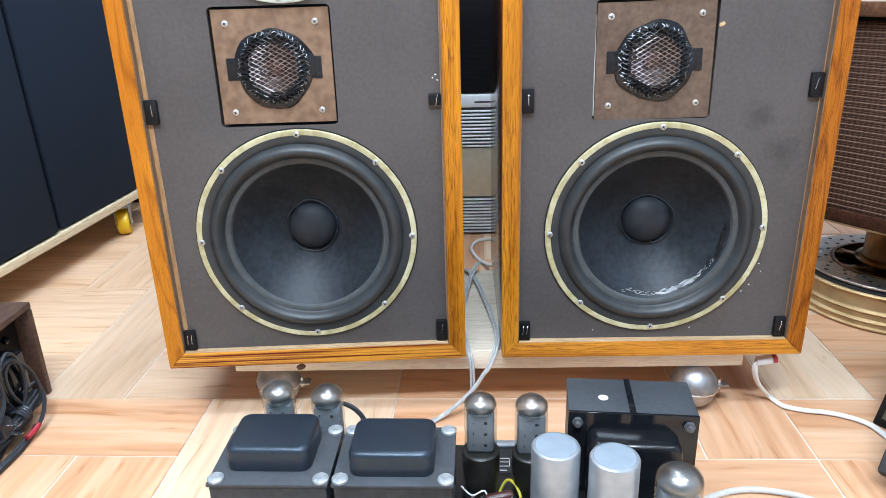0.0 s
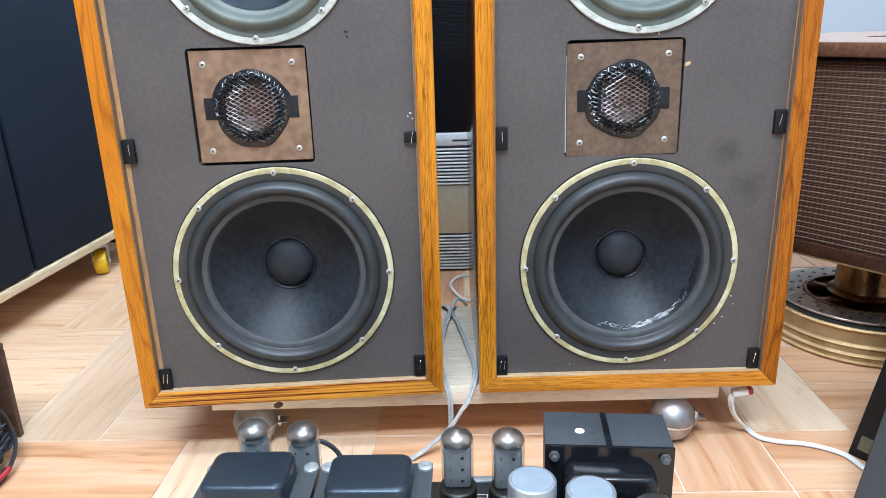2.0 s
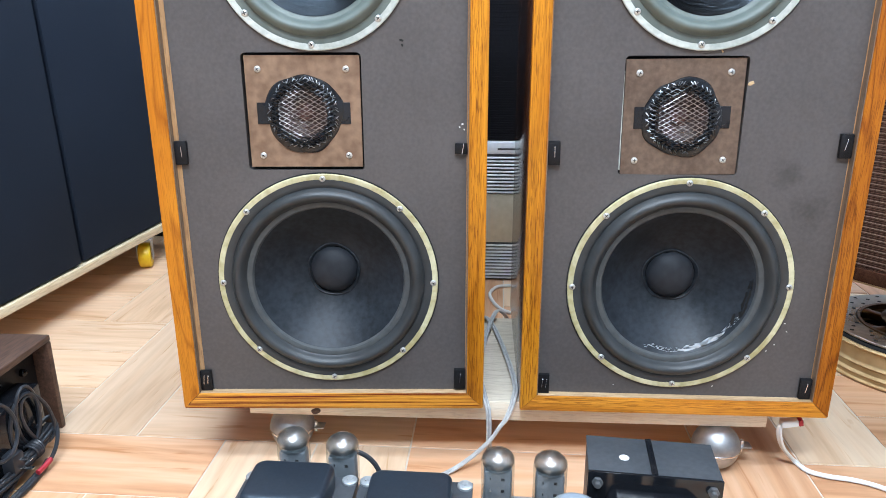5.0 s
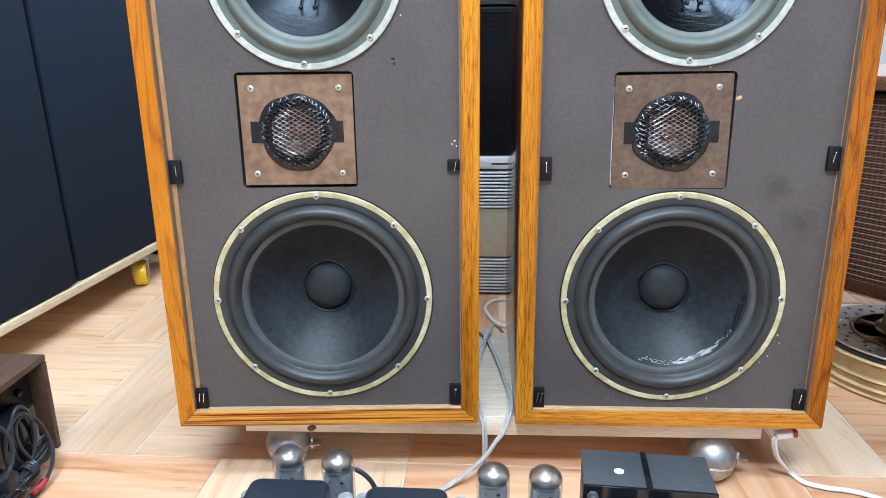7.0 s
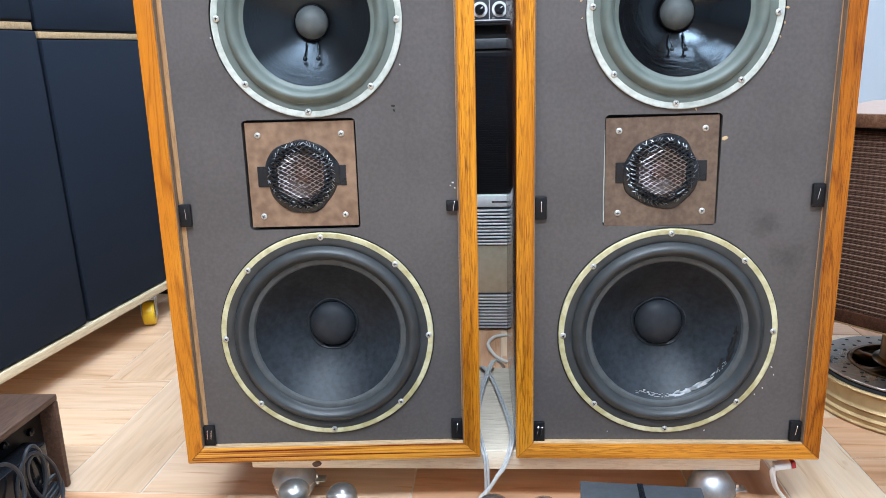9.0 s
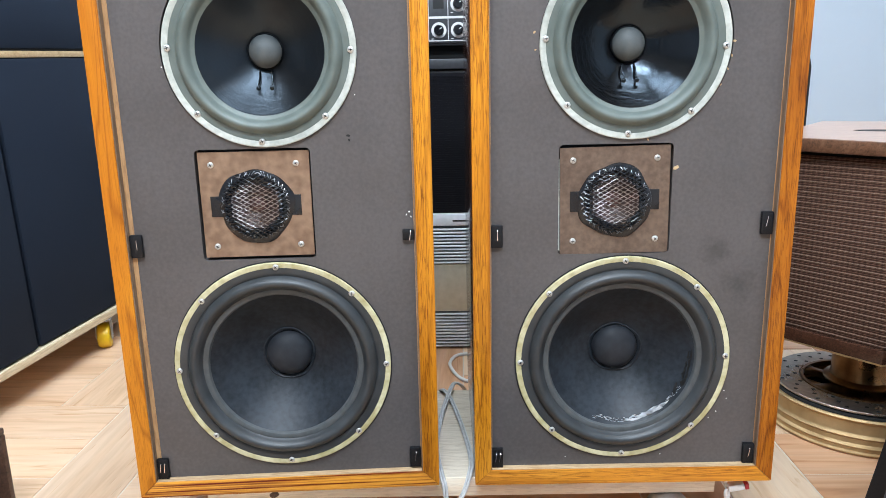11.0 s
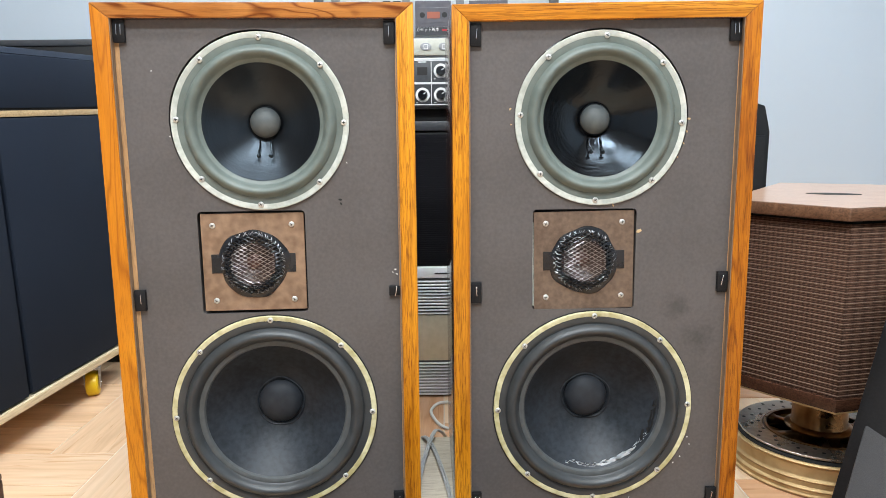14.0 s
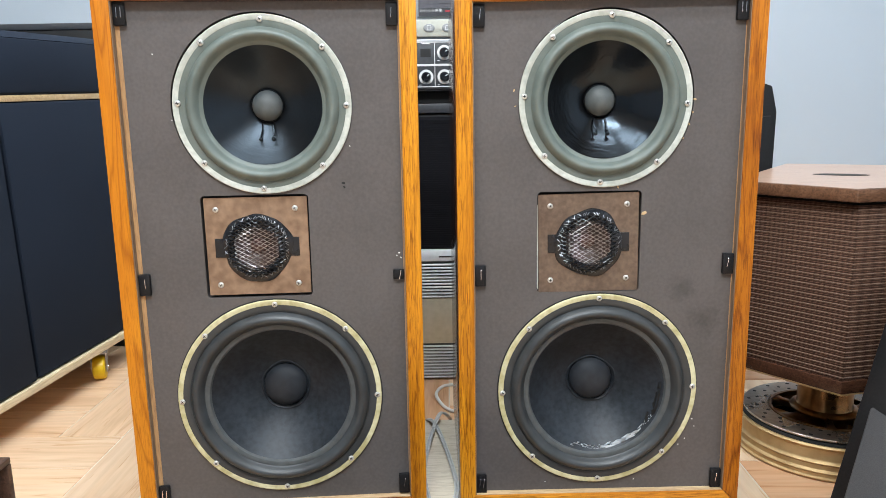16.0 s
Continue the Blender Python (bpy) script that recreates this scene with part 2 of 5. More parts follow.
ceiling_paint = speckled("ceiling_paint", (0.78, 0.78, 0.77), (0.82, 0.82, 0.81), 0.85, 120, bumpy=0.05, big=1.0)
grout = speckled("grout", (0.62, 0.53, 0.43), (0.72, 0.64, 0.54), 0.75, 200)
navy_cloth = speckled("navy_cloth", (0.0100, 0.0158, 0.0285), (0.0146, 0.0222, 0.0375), 0.9, 700, bumpy=0.5, big=3, spec=0.2)
black_weave = speckled("black_weave", (0.0065, 0.0065, 0.0085), (0.0125, 0.0125, 0.0155), 0.9, 260, bumpy=0.5, spec=0.12)
black_vinyl = speckled("black_vinyl", (0.006, 0.006, 0.0065), (0.012, 0.012, 0.013), 0.5, 300, bumpy=0.3, spec=0.3)
yellow_plastic = speckled("yellow_plastic", (0.72, 0.44, 0.0), (0.82, 0.54, 0.01), 0.4, 60, bumpy=0.1)
zinc = speckled("zinc", (0.29, 0.29, 0.295), (0.48, 0.48, 0.485), 0.48, 60, metal=1.0, bumpy=0.1)
chrome = speckled("chrome", (0.70, 0.69, 0.67), (0.82, 0.81, 0.79), 0.14, 25, metal=1.0, bumpy=0.05)
white_cable = material("white_cable", (0.74, 0.74, 0.72), 0.45)
clear_cable = speckled("clear_cable", (0.42, 0.42, 0.42), (0.60, 0.60, 0.58), 0.3, 150, bumpy=0.2)
black_cable = material("black_cable", (0.022, 0.025, 0.031), 0.4)
gold_dark = speckled("gold_dark", (0.135, 0.074, 0.030), (0.27, 0.160, 0.070), 0.30, 40, metal=0.85, bumpy=0.2, big=9)
gold_paint = speckled("gold_paint", (0.45, 0.30, 0.135), (0.63, 0.445, 0.225), 0.52, 30, metal=0.55, bumpy=0.25, big=6)
disc_steel = speckled("disc_steel", (0.28, 0.255, 0.22), (0.44, 0.405, 0.355), 0.28, 90, metal=0.9, bumpy=0.15, big=12)
dusty_black = speckled("dusty_black", (0.044, 0.049, 0.056), (0.062, 0.068, 0.077), 0.55, 160, bumpy=0.1, big=14, spec=0.35)
pale_zinc = speckled("pale_zinc", (0.32, 0.345, 0.36), (0.50, 0.53, 0.545), 0.42, 200, metal=0.45, bumpy=0.2, big=60)
crackle_black = speckled("trafo_black", (0.014, 0.0190, 0.0275), (0.022, 0.0285, 0.039), 0.32, 300, bumpy=0.03, big=10, spec=0.55)
crackle_black.node_tree.nodes["Principled BSDF"].inputs["Specular Tint"].default_value = (0.70, 0.85, 1.0, 1)
gloss_black = speckled("trafo_gloss", (0.006, 0.007, 0.009), (0.010, 0.011, 0.014), 0.11, 60, bumpy=0.05, spec=0.42)
lamination = speckled("lamination", (0.025, 0.029, 0.034), (0.055, 0.06, 0.068), 0.45, 120, metal=0.3, bumpy=0.2)
# Bluish tone for the can tops, carrying the light from above.
can_top = speckled("can_top", (0.225, 0.268, 0.315), (0.27, 0.315, 0.365), 0.5, 60, bumpy=0.05, big=20)
aluminium = speckled("aluminium", (0.34, 0.375, 0.41), (0.46, 0.50, 0.54), 0.36, 60, metal=0.65, bumpy=0.1, big=20)
micanol = speckled("micanol", (0.008, 0.008, 0.007), (0.016, 0.015, 0.012), 0.42, 60)
plate_grey = speckled("plate_grey", (0.20, 0.22, 0.245), (0.30, 0.325, 0.35), 0.5, 60, metal=0.35)
getter = speckled("getter", (0.32, 0.31, 0.305), (0.48, 0.465, 0.46), 0.34, 90, metal=0.95, bumpy=0.25, big=60)
getter.node_tree.nodes["Principled BSDF"].inputs["Alpha"].default_value = 0.66
chassis_metal = speckled("chassis_metal", (0.014, 0.014, 0.015), (0.026, 0.026, 0.027), 0.5, 40, metal=0.2)
silver_face = speckled("silver_face", (0.72, 0.75, 0.78), (0.80, 0.83, 0.86), 0.4, 120, metal=0.1, bumpy=0.05)
white_plastic = speckled("white_plastic", (0.345, 0.372, 0.400), (0.405, 0.432, 0.460), 0.45, 120, bumpy=0.05)
dark_panel = speckled("dark_panel", (0.035, 0.038, 0.044), (0.05, 0.053, 0.06), 0.45, 120, bumpy=0.05)
grey_case = speckled("grey_case", (0.10, 0.105, 0.11), (0.15, 0.155, 0.16), 0.5, 80, metal=0.3, bumpy=0.1)
smoked = speckled("smoked_window", (0.105, 0.10, 0.115), (0.14, 0.135, 0.15), 0.25, 60, bumpy=0.0)
cream_plastic = speckled("cream_plastic", (0.50, 0.50, 0.43), (0.57, 0.57, 0.50), 0.45, 120, bumpy=0.05)
charcoal_cloth = speckled("charcoal_cloth", (0.034, 0.033, 0.034), (0.052, 0.050, 0.051), 0.8, 700, bumpy=0.4, big=6, spec=0.3)
olive_panel = speckled("olive_panel", (0.60, 0.575, 0.45), (0.70, 0.675, 0.55), 0.42, 60, metal=0.2, bumpy=0.05, big=6)
red_plastic = material("red_plastic", (0.42, 0.03, 0.045), 0.4)
orange_label = material("orange_label", (0.34, 0.10, 0.06), 0.5)
print_white = material("print_white", (0.8, 0.8, 0.8), 0.6)
grey_button = material("grey_button", (0.34, 0.35, 0.36), 0.45)
badge_dull = speckled("badge_dull", (0.10, 0.095, 0.055), (0.16, 0.15, 0.09), 0.5, 200)
brass_wire = material("yellow_wire", (0.55, 0.5, 0.05), 0.45)
brown_part = material("brown_part", (0.055, 0.014, 0.012), 0.35)
lamp_glow = bpy.data.materials.new("lamp_glow")
lamp_glow.use_nodes = True
lamp_glow.node_tree.nodes["Principled BSDF"].inputs["Emission Color"].default_value = (0.865, 0.95, 1, 1)
lamp_glow.node_tree.nodes["Principled BSDF"].inputs["Emission Strength"].default_value = 6.0


def glass_material():
    """Thin clear glass: see-through, with a mirror gloss that grows towards the rim."""
    m = bpy.data.materials.new("tube_glass")
    m.use_nodes = True
    t = m.node_tree
    t.nodes.remove(t.nodes["Principled BSDF"])
    clear, gloss, mix, fres, curve = (t.nodes.new("ShaderNode" + k) for k in ("BsdfTransparent", "BsdfGlossy", "MixShader", "LayerWeight", "Math"))
    clear.inputs["Color"].default_value = (0.90, 0.92, 0.92, 1)
    gloss.inputs["Roughness"].default_value = 0.14
    curve.operation, curve.inputs[1].default_value = "POWER", 3.0
    t.links.new(fres.outputs["Facing"], curve.inputs[0])
    scaled = t.nodes.new("ShaderNodeMapRange")
    scaled.inputs["To Min"].default_value, scaled.inputs["To Max"].default_value = 0.055, 0.60
    t.links.new(curve.outputs[0], scaled.inputs[0])
    t.links.new(scaled.outputs[0], mix.inputs[0])
    t.links.new(clear.outputs[0], mix.inputs[1])
    t.links.new(gloss.outputs[0], mix.inputs[2])
    t.links.new(mix.outputs[0], t.nodes["Material Output"].inputs[0])
    return m


glass = glass_material()


def lacquer(name, low, high, relief, spec):
    """Black lacquer brushed round the cone: gloss with fine turned streaks."""
    m = material(name, (0.0035, 0.0035, 0.004), 0.3, 0.0, spec)
    t = m.node_tree.nodes.new("ShaderNodeTexCoord")
    sep = m.node_tree.nodes.new("ShaderNodeSeparateXYZ")
    link(m, t.outputs["Object"], sep.inputs[0])
    ang = m.node_tree.nodes.new("ShaderNodeMath")
    ang.operation = "ARCTAN2"
    link(m, sep.outputs[2], ang.inputs[0]), link(m, sep.outputs[0], ang.inputs[1])
    comb = m.node_tree.nodes.new("ShaderNodeCombineXYZ")
    link(m, ang.outputs[0], comb.inputs[0])
    n1 = node(m, "ShaderNodeTexNoise", Scale=9.0, Detail=5)
    link(m, comb.outputs[0], n1.inputs["Vector"])
    rad = m.node_tree.nodes.new("ShaderNodeVectorMath")
    rad.operation = "LENGTH"
    link(m, t.outputs["Object"], rad.inputs[0])
    turned = m.node_tree.nodes.new("ShaderNodeMath")
    turned.operation, turned.inputs[1].default_value = "MULTIPLY", 60.0
    link(m, rad.outputs["Value"], turned.inputs[0])
    comb2 = m.node_tree.nodes.new("ShaderNodeCombineXYZ")
    link(m, ang.outputs[0], comb2.inputs[0]), link(m, turned.outputs[0], comb2.inputs[1])
    n2 = node(m, "ShaderNodeTexNoise", Scale=3.5, Detail=5, Distortion=0.8)
    link(m, comb2.outputs[0], n2.inputs["Vector"])
    rr = node(m, "ShaderNodeMapRange", To_Min=low, To_Max=high)
    link(m, n1.outputs[0], rr.inputs[0])
    link(m, rr.outputs[0], m.node_tree.nodes["Principled BSDF"].inputs["Roughness"])
    bump(m, n2.outputs[0], relief, 0.0012)
    m.node_tree.nodes["Principled BSDF"].inputs["Specular Tint"].default_value = (0.66, 0.83, 1.0, 1)
    round_axis = m.node_tree.nodes.new("ShaderNodeTangent")
    round_axis.direction_type, round_axis.axis = "RADIAL", "Y"
    bsdf = m.node_tree.nodes["Principled BSDF"]
    link(m, round_axis.outputs[0], bsdf.inputs["Tangent"])
    bsdf.inputs["Anisotropic"].default_value, bsdf.inputs["Anisotropic Rotation"].default_value = 0.5, 0.25
    return m


cone_lacquer = lacquer("cone_lacquer", 0.26, 0.40, 0.30, 0.52)
cone_lacquer_wet = lacquer("cone_lacquer_glossy", 0.12, 0.24, 0.34, 0.42)
glue_shine = material("glue_shine", (0.68, 0.73, 0.78), 0.15, 0.1, 1.0)
walnut_top = wood("walnut_top", (0.56, 0.37, 0.265), (0.49, 0.305, 0.21), (0.37, 0.215, 0.14), (0.08, 1, 1), 0.3, 0.3, coat=0.3)


def plank_material(name, dark, mid, pale):
    """Wood-look floor tile: streaks along the length, a slightly different tone in each piece."""
    m = material(name, mid, 0.3, spec=0.26)
    info = m.node_tree.nodes.new("ShaderNodeObjectInfo")
    c = coords(m, (0.09, 1, 1), jitter=True)
    n1 = node(m, "ShaderNodeTexNoise", Scale=17.0, Detail=5, Distortion=1.6)
    n2 = node(m, "ShaderNodeTexNoise", Scale=90.0, Detail=4)
    n3 = node(m, "ShaderNodeTexNoise", Scale=64.0, Detail=4, Distortion=0.9)
    for n in (n1, n2, n3):
        link(m, c, n.inputs["Vector"])
    tone = ramp(m, n1.outputs[0], [(0.28, dark), (0.46, mid), (0.68, pale)])
    vein = ramp(m, n3.outputs[0], [(0.30, (0.82, 0.70, 0.58)), (0.385, (1, 1, 1))])
    fine = ramp(m, n2.outputs[0], [(0.3, (0.88, 0.86, 0.84)), (0.6, (1, 1, 1))])
    own = ramp(m, info.outputs["Random"], [(0.0, (0.90, 0.90, 0.90)), (1.0, (1.06, 1.03, 1.0))])
    last = tone.outputs[0]
    for other in (vein, fine, own):
        mul = m.node_tree.nodes.new("ShaderNodeMix")
        mul.data_type, mul.blend_type = "RGBA", "MULTIPLY"
        mul.inputs["Factor"].default_value = 1.0
        link(m, last, mul.inputs["A"]), link(m, other.outputs[0], mul.inputs["B"])
        last = mul.outputs["Result"]
    link(m, last, m.node_tree.nodes["Principled BSDF"].inputs["Base Color"])
    rr = node(m, "ShaderNodeMapRange", To_Min=0.26, To_Max=0.42)
    link(m, n1.outputs[0], rr.inputs[0]), link(m, rr.outputs[0], m.node_tree.nodes["Principled BSDF"].inputs["Roughness"])
    bump(m, n2.outputs[0], 0.06, 0.0004)
    return m


plank_warm = plank_material("plank_warm", (0.55, 0.285, 0.145), (0.70, 0.405, 0.230), (0.76, 0.500, 0.320))
plank_pale = plank_material("plank_pale", (0.72, 0.490, 0.305), (0.80, 0.595, 0.405), (0.83, 0.650, 0.470))
plank_mid = plank_material("plank_mid", (0.64, 0.415, 0.250), (0.74, 0.510, 0.330), (0.78, 0.570, 0.395))


def grille_cloth_material(name, ux, uy):
    """Woven brown grille cloth: fine rows crossed by darker columns of weave that run up the face along (ux, uy)."""
    m = material(name, (0.1, 0.06, 0.04), 0.85, spec=0.2)
    t = m.node_tree.nodes.new("ShaderNodeTexCoord")
    n = node(m, "ShaderNodeTexNoise", Scale=320.0, Detail=3)
    link(m, t.outputs["Object"], n.inputs["Vector"])
    sep = m.node_tree.nodes.new("ShaderNodeSeparateXYZ")
    link(m, t.outputs["Object"], sep.inputs[0])
    w = m.node_tree.nodes.new("ShaderNodeMath")
    w.operation, w.inputs[1].default_value = "PINGPONG", 0.0016
    link(m, sep.outputs[2], w.inputs[0])
    s = node(m, "ShaderNodeMapRange", From_Max=0.0016)
    link(m, w.outputs[0], s.inputs[0])
    add = m.node_tree.nodes.new("ShaderNodeMath")
    add.operation = "MULTIPLY"
    link(m, s.outputs[0], add.inputs[0]), link(m, n.outputs[0], add.inputs[1])
    r = ramp(m, add.outputs[0], [(0.05, (0.042, 0.020, 0.013)), (0.3, (0.118, 0.060, 0.040)), (0.6, (0.195, 0.110, 0.075))])
    dot = m.node_tree.nodes.new("ShaderNodeVectorMath")
    dot.operation, dot.inputs[1].default_value = "DOT_PRODUCT", (ux, uy, 0)
    link(m, t.outputs["Object"], dot.inputs[0])
    column = m.node_tree.nodes.new("ShaderNodeMath")
    column.operation, column.inputs[1].default_value = "PINGPONG", 0.0046
    link(m, dot.outputs["Value"], column.inputs[0])
    shade = ramp(m, column.outputs[0], [(0.0, (0.66, 0.64, 0.62)), (0.0018, (0.82, 0.80, 0.79)), (0.0032, (1.08, 1.08, 1.08))])
    both = m.node_tree.nodes.new("ShaderNodeMix")
    both.data_type, both.blend_type = "RGBA", "MULTIPLY"
    both.inputs["Factor"].default_value = 1.0
    link(m, r.outputs[0], both.inputs["A"]), link(m, shade.outputs[0], both.inputs["B"])
    link(m, both.outputs["Result"], m.node_tree.nodes["Principled BSDF"].inputs["Base Color"])
    bump(m, add.outputs[0], 0.6, 0.001)
    return m


grille_cloth = grille_cloth_material("grille_cloth", 0.618, -0.787)
grille_cloth_front = grille_cloth_material("grille_cloth_front", 0.975, 0.221)
thread_pale = speckled("thread_pale", (0.185, 0.118, 0.080), (0.285, 0.192, 0.138), 0.8, 500)


# ---- mesh helpers ----
def box_bm(x0, x1, y0, y1, z0, z1, bevel=0.0, seg=2):
    bm = bmesh.new()
    bmesh.ops.create_cube(bm, size=1.0, matrix=Matrix.Translation(((x0 + x1) / 2, (y0 + y1) / 2, (z0 + z1) / 2)) @ Matrix.Diagonal((x1 - x0, y1 - y0, z1 - z0, 1)))
    if bevel:
        bmesh.ops.bevel(bm, geom=bm.edges[:], offset=bevel, segments=seg, profile=0.5, affect="EDGES")
    return bm


def prism_bm(outline, y0, y1, bevel=0.0, axis="y"):
    """An outline of (x, z) pushed from y0 to y1, or of (x, y) from z0 to z1."""
    bm = bmesh.new()
    place = (lambda a, b, d: (a, d, b)) if axis == "y" else (lambda a, b, d: (a, b, d))
    rows = [[bm.verts.new(place(a, b, d)) for a, b in outline] for d in (y0, y1)]
    n = len(outline)
    bm.faces.new(rows[0]), bm.faces.new(rows[1][::-1])
    for i in range(n):
        bm.faces.new((rows[0][i], rows[1][i], rows[1][(i + 1) % n], rows[0][(i + 1) % n]))
    bmesh.ops.recalc_face_normals(bm, faces=bm.faces[:])
    if bevel:
        bmesh.ops.bevel(bm, geom=bm.edges[:], offset=bevel, segments=2, profile=0.5, affect="EDGES")
    return bm


def lathe_bm(profile, n=48, axis="z", wobble=None):
    """A profile of (radius, height) turned round the axis; for axis y the height goes into depth."""
    bm = bmesh.new()
    rings = []
    for r, h in profile:
        if r < 1e-6:
            rings.append([bm.verts.new((0, 0, h) if axis == "z" else (0, h, 0))])
            continue
        ring = []
        for i in range(n):
            a = 2 * math.pi * i / n
            q = r * (wobble(a) if wobble else 1.0)
            ring.append(bm.verts.new((q * math.cos(a), q * math.sin(a), h) if axis == "z" else (q * math.cos(a), h, q * math.sin(a))))
        rings.append(ring)
    for p, q in zip(rings, rings[1:]):
        for i in range(n):
            j = (i + 1) % n
            if len(p) == 1 and len(q) > 1:
                bm.faces.new((p[0], q[i], q[j]))
            elif len(q) == 1 and len(p) > 1:
                bm.faces.new((p[i], q[0], p[j]))
            elif len(p) > 1:
                bm.faces.new((p[i], q[i], q[j], p[j]))
    bmesh.ops.recalc_face_normals(bm, faces=bm.faces[:])
    return bm


def tube_bm(points, radius, n=8, closed=False, smooth=4):
    """A round cord through the points, rounded by a Catmull-Rom curve."""
    pts = [Vector(p) for p in points]
    path = []
    count = len(pts)
    spans = count if closed else count - 1
    for i in range(spans):
        p0, p1, p2, p3 = (pts[(i + k) % count] if closed else pts[min(max(i + k, 0), count - 1)] for k in (-1, 0, 1, 2))
        for s in range(smooth):
            u = s / smooth
            path.append(0.5 * (2 * p1 + (p2 - p0) * u + (2 * p0 - 5 * p1 + 4 * p2 - p3) * u * u + (3 * p1 - p0 - 3 * p2 + p3) * u ** 3))
    if not closed:
        path.append(pts[-1])
    bm = bmesh.new()
    rings, last = [], None
    m = len(path)
    for i, p in enumerate(path):
        d = (path[(i + 1) % m] - path[i - 1]) if closed else (path[min(i + 1, m - 1)] - path[max(i - 1, 0)])
        d.normalize()
        if last is None:
            last = d.orthogonal().normalized()
        last = (last - d * last.dot(d)).normalized()
        side = d.cross(last)
        rings.append([bm.verts.new(p + radius * (math.cos(2 * math.pi * k / n) * last + math.sin(2 * math.pi * k / n) * side)) for k in range(n)])
    for i in range(m if closed else m - 1):
        a, b = rings[i], rings[(i + 1) % m]
        for k in range(n):
            bm.faces.new((a[k], a[(k + 1) % n], b[(k + 1) % n], b[k]))
    if not closed:
        bm.faces.new(rings[0][::-1]), bm.faces.new(rings[-1])
    bmesh.ops.recalc_face_normals(bm, faces=bm.faces[:])
    return bm


def join_bm(*parts):
    out = bmesh.new()
    for bm in parts:
        me = bpy.data.meshes.new("tmp")
        bm.to_mesh(me)
        bm.free()
        out.from_mesh(me)
        bpy.data.meshes.remove(me)
    return out


def moved(bm, m):
    bmesh.ops.transform(bm, matrix=m, verts=bm.verts[:])
    return bm


def to_mesh(name, bm, mat, smooth=35):
    me = bpy.data.meshes.new(name)
    bm.to_mesh(me)
    bm.free()
    me.materials.append(mat)
    if smooth:
        me.shade_smooth()
        me.set_sharp_from_angle(angle=radians(smooth))
    return me


def part(name, bm, mat, parent=None, label="", smooth=35):
    me = bm if isinstance(bm, bpy.types.Mesh) else to_mesh(name, bm, mat, smooth)
    ob = new(name, me)
    if parent is not None:
        ob.parent = parent
    return tagged(ob, label)


def thing(name, m, label, category, group=""):
    ob = new(name)
    ob.empty_display_size = 0.05
    ob.matrix_world = m
    return tagged(ob, label, category, group)


def solo(name, bm, mat, label, category, m=None, group="", kind="", smooth=35):
    ob = part(name, bm, mat, None, "", smooth)
    if m is not None:
        ob.matrix_world = m
    return tagged(ob, label, category, group, kind)

# ---- the room ----
W_TILE = 0.1465
X0, Y0 = -0.430, 0.052
ROOM = (-3.2, 1.98, -4.2, 2.15, 2.7)
solo("floor", box_bm(ROOM[0] - 0.15, ROOM[1] + 0.15, ROOM[2] - 0.15, ROOM[3] + 0.15, -0.12, -0.0015), grout, "pale grouted floor of wood-look plank tiles", "floor", kind="structure")
solo("wall_north", box_bm(ROOM[0] - 0.15, ROOM[1] + 0.15, ROOM[3], ROOM[3] + 0.15, 0, ROOM[4]), wall_paint, "plain pale blue-white painted wall", "wall", kind="structure")
solo("wall_south", box_bm(ROOM[0] - 0.15, ROOM[1] + 0.15, ROOM[2] - 0.15, ROOM[2], 0, ROOM[4]), wall_paint, "plain pale painted wall", "wall", kind="structure")
solo("wall_west", box_bm(ROOM[0] - 0.15, ROOM[0], ROOM[2], ROOM[3], 0, ROOM[4]), wall_paint, "plain pale painted wall", "wall", kind="structure")
solo("wall_east", box_bm(ROOM[1], ROOM[1] + 0.15, ROOM[2], ROOM[3], 0, ROOM[4]), wall_paint, "plain pale painted wall", "wall", kind="structure")
solo("ceiling", box_bm(ROOM[0] - 0.15, ROOM[1] + 0.15, ROOM[2] - 0.15, ROOM[3] + 0.15, ROOM[4], ROOM[4] + 0.15), ceiling_paint, "plain white ceiling", "ceiling", kind="structure")
for px, py, sx, sy in PANELS:
    lamp = thing("ceiling_light", pose(px, py, 2.7), "slim white ceiling light panel out of view, switched on", "ceiling light", "ceiling lights")
    part("frame", box_bm(-sx / 2 - 0.02, sx / 2 + 0.02, -sy / 2 - 0.02, sy / 2 + 0.02, -0.03, 0, 0.004), white_plastic, lamp)
    part("diffuser", box_bm(-sx / 2, sx / 2, -sy / 2, sy / 2, -0.034, -0.03), lamp_glow, lamp, "glowing diffuser")


# ---- the two loudspeakers ----
SW, SH, SD, ST, SR = 0.4287, 0.774, 0.40, 0.0235, 0.0126


def screw_mesh():
    """A pan-head screw with a dark cross in its head."""
    head = lathe_bm([(0.0043, 0.0), (0.0042, -0.0008), (0.0034, -0.0015), (0.0018, -0.0019), (0, -0.0020)], 14, "y")
    count = len(head.faces)
    cross = [box_bm(-0.0022, 0.0022, -0.0023, -0.0013, -0.00045, 0.00045), box_bm(-0.00045, 0.00045, -0.0023, -0.0013, -0.0022, 0.0022)]
    bm = join_bm(head, *cross)
    for i, f in enumerate(bm.faces):
        f.material_index = 0 if i < count else 1
    me = to_mesh("screw", bm, screw_metal, 60)
    me.materials.append(slot_dark)
    return me


SCREW = screw_mesh()


def add_screw(parent, x, y, z, turn=0.0):
    s = part("screw", SCREW, None, parent)
    s.matrix_local = pose(x, y, z, 0, turn, 0)
    return s


def ring_of(u, v, r, n=72):
    return [(u + r * math.cos(2 * math.pi * k / n), v + r * math.sin(2 * math.pi * k / n)) for k in range(n)]


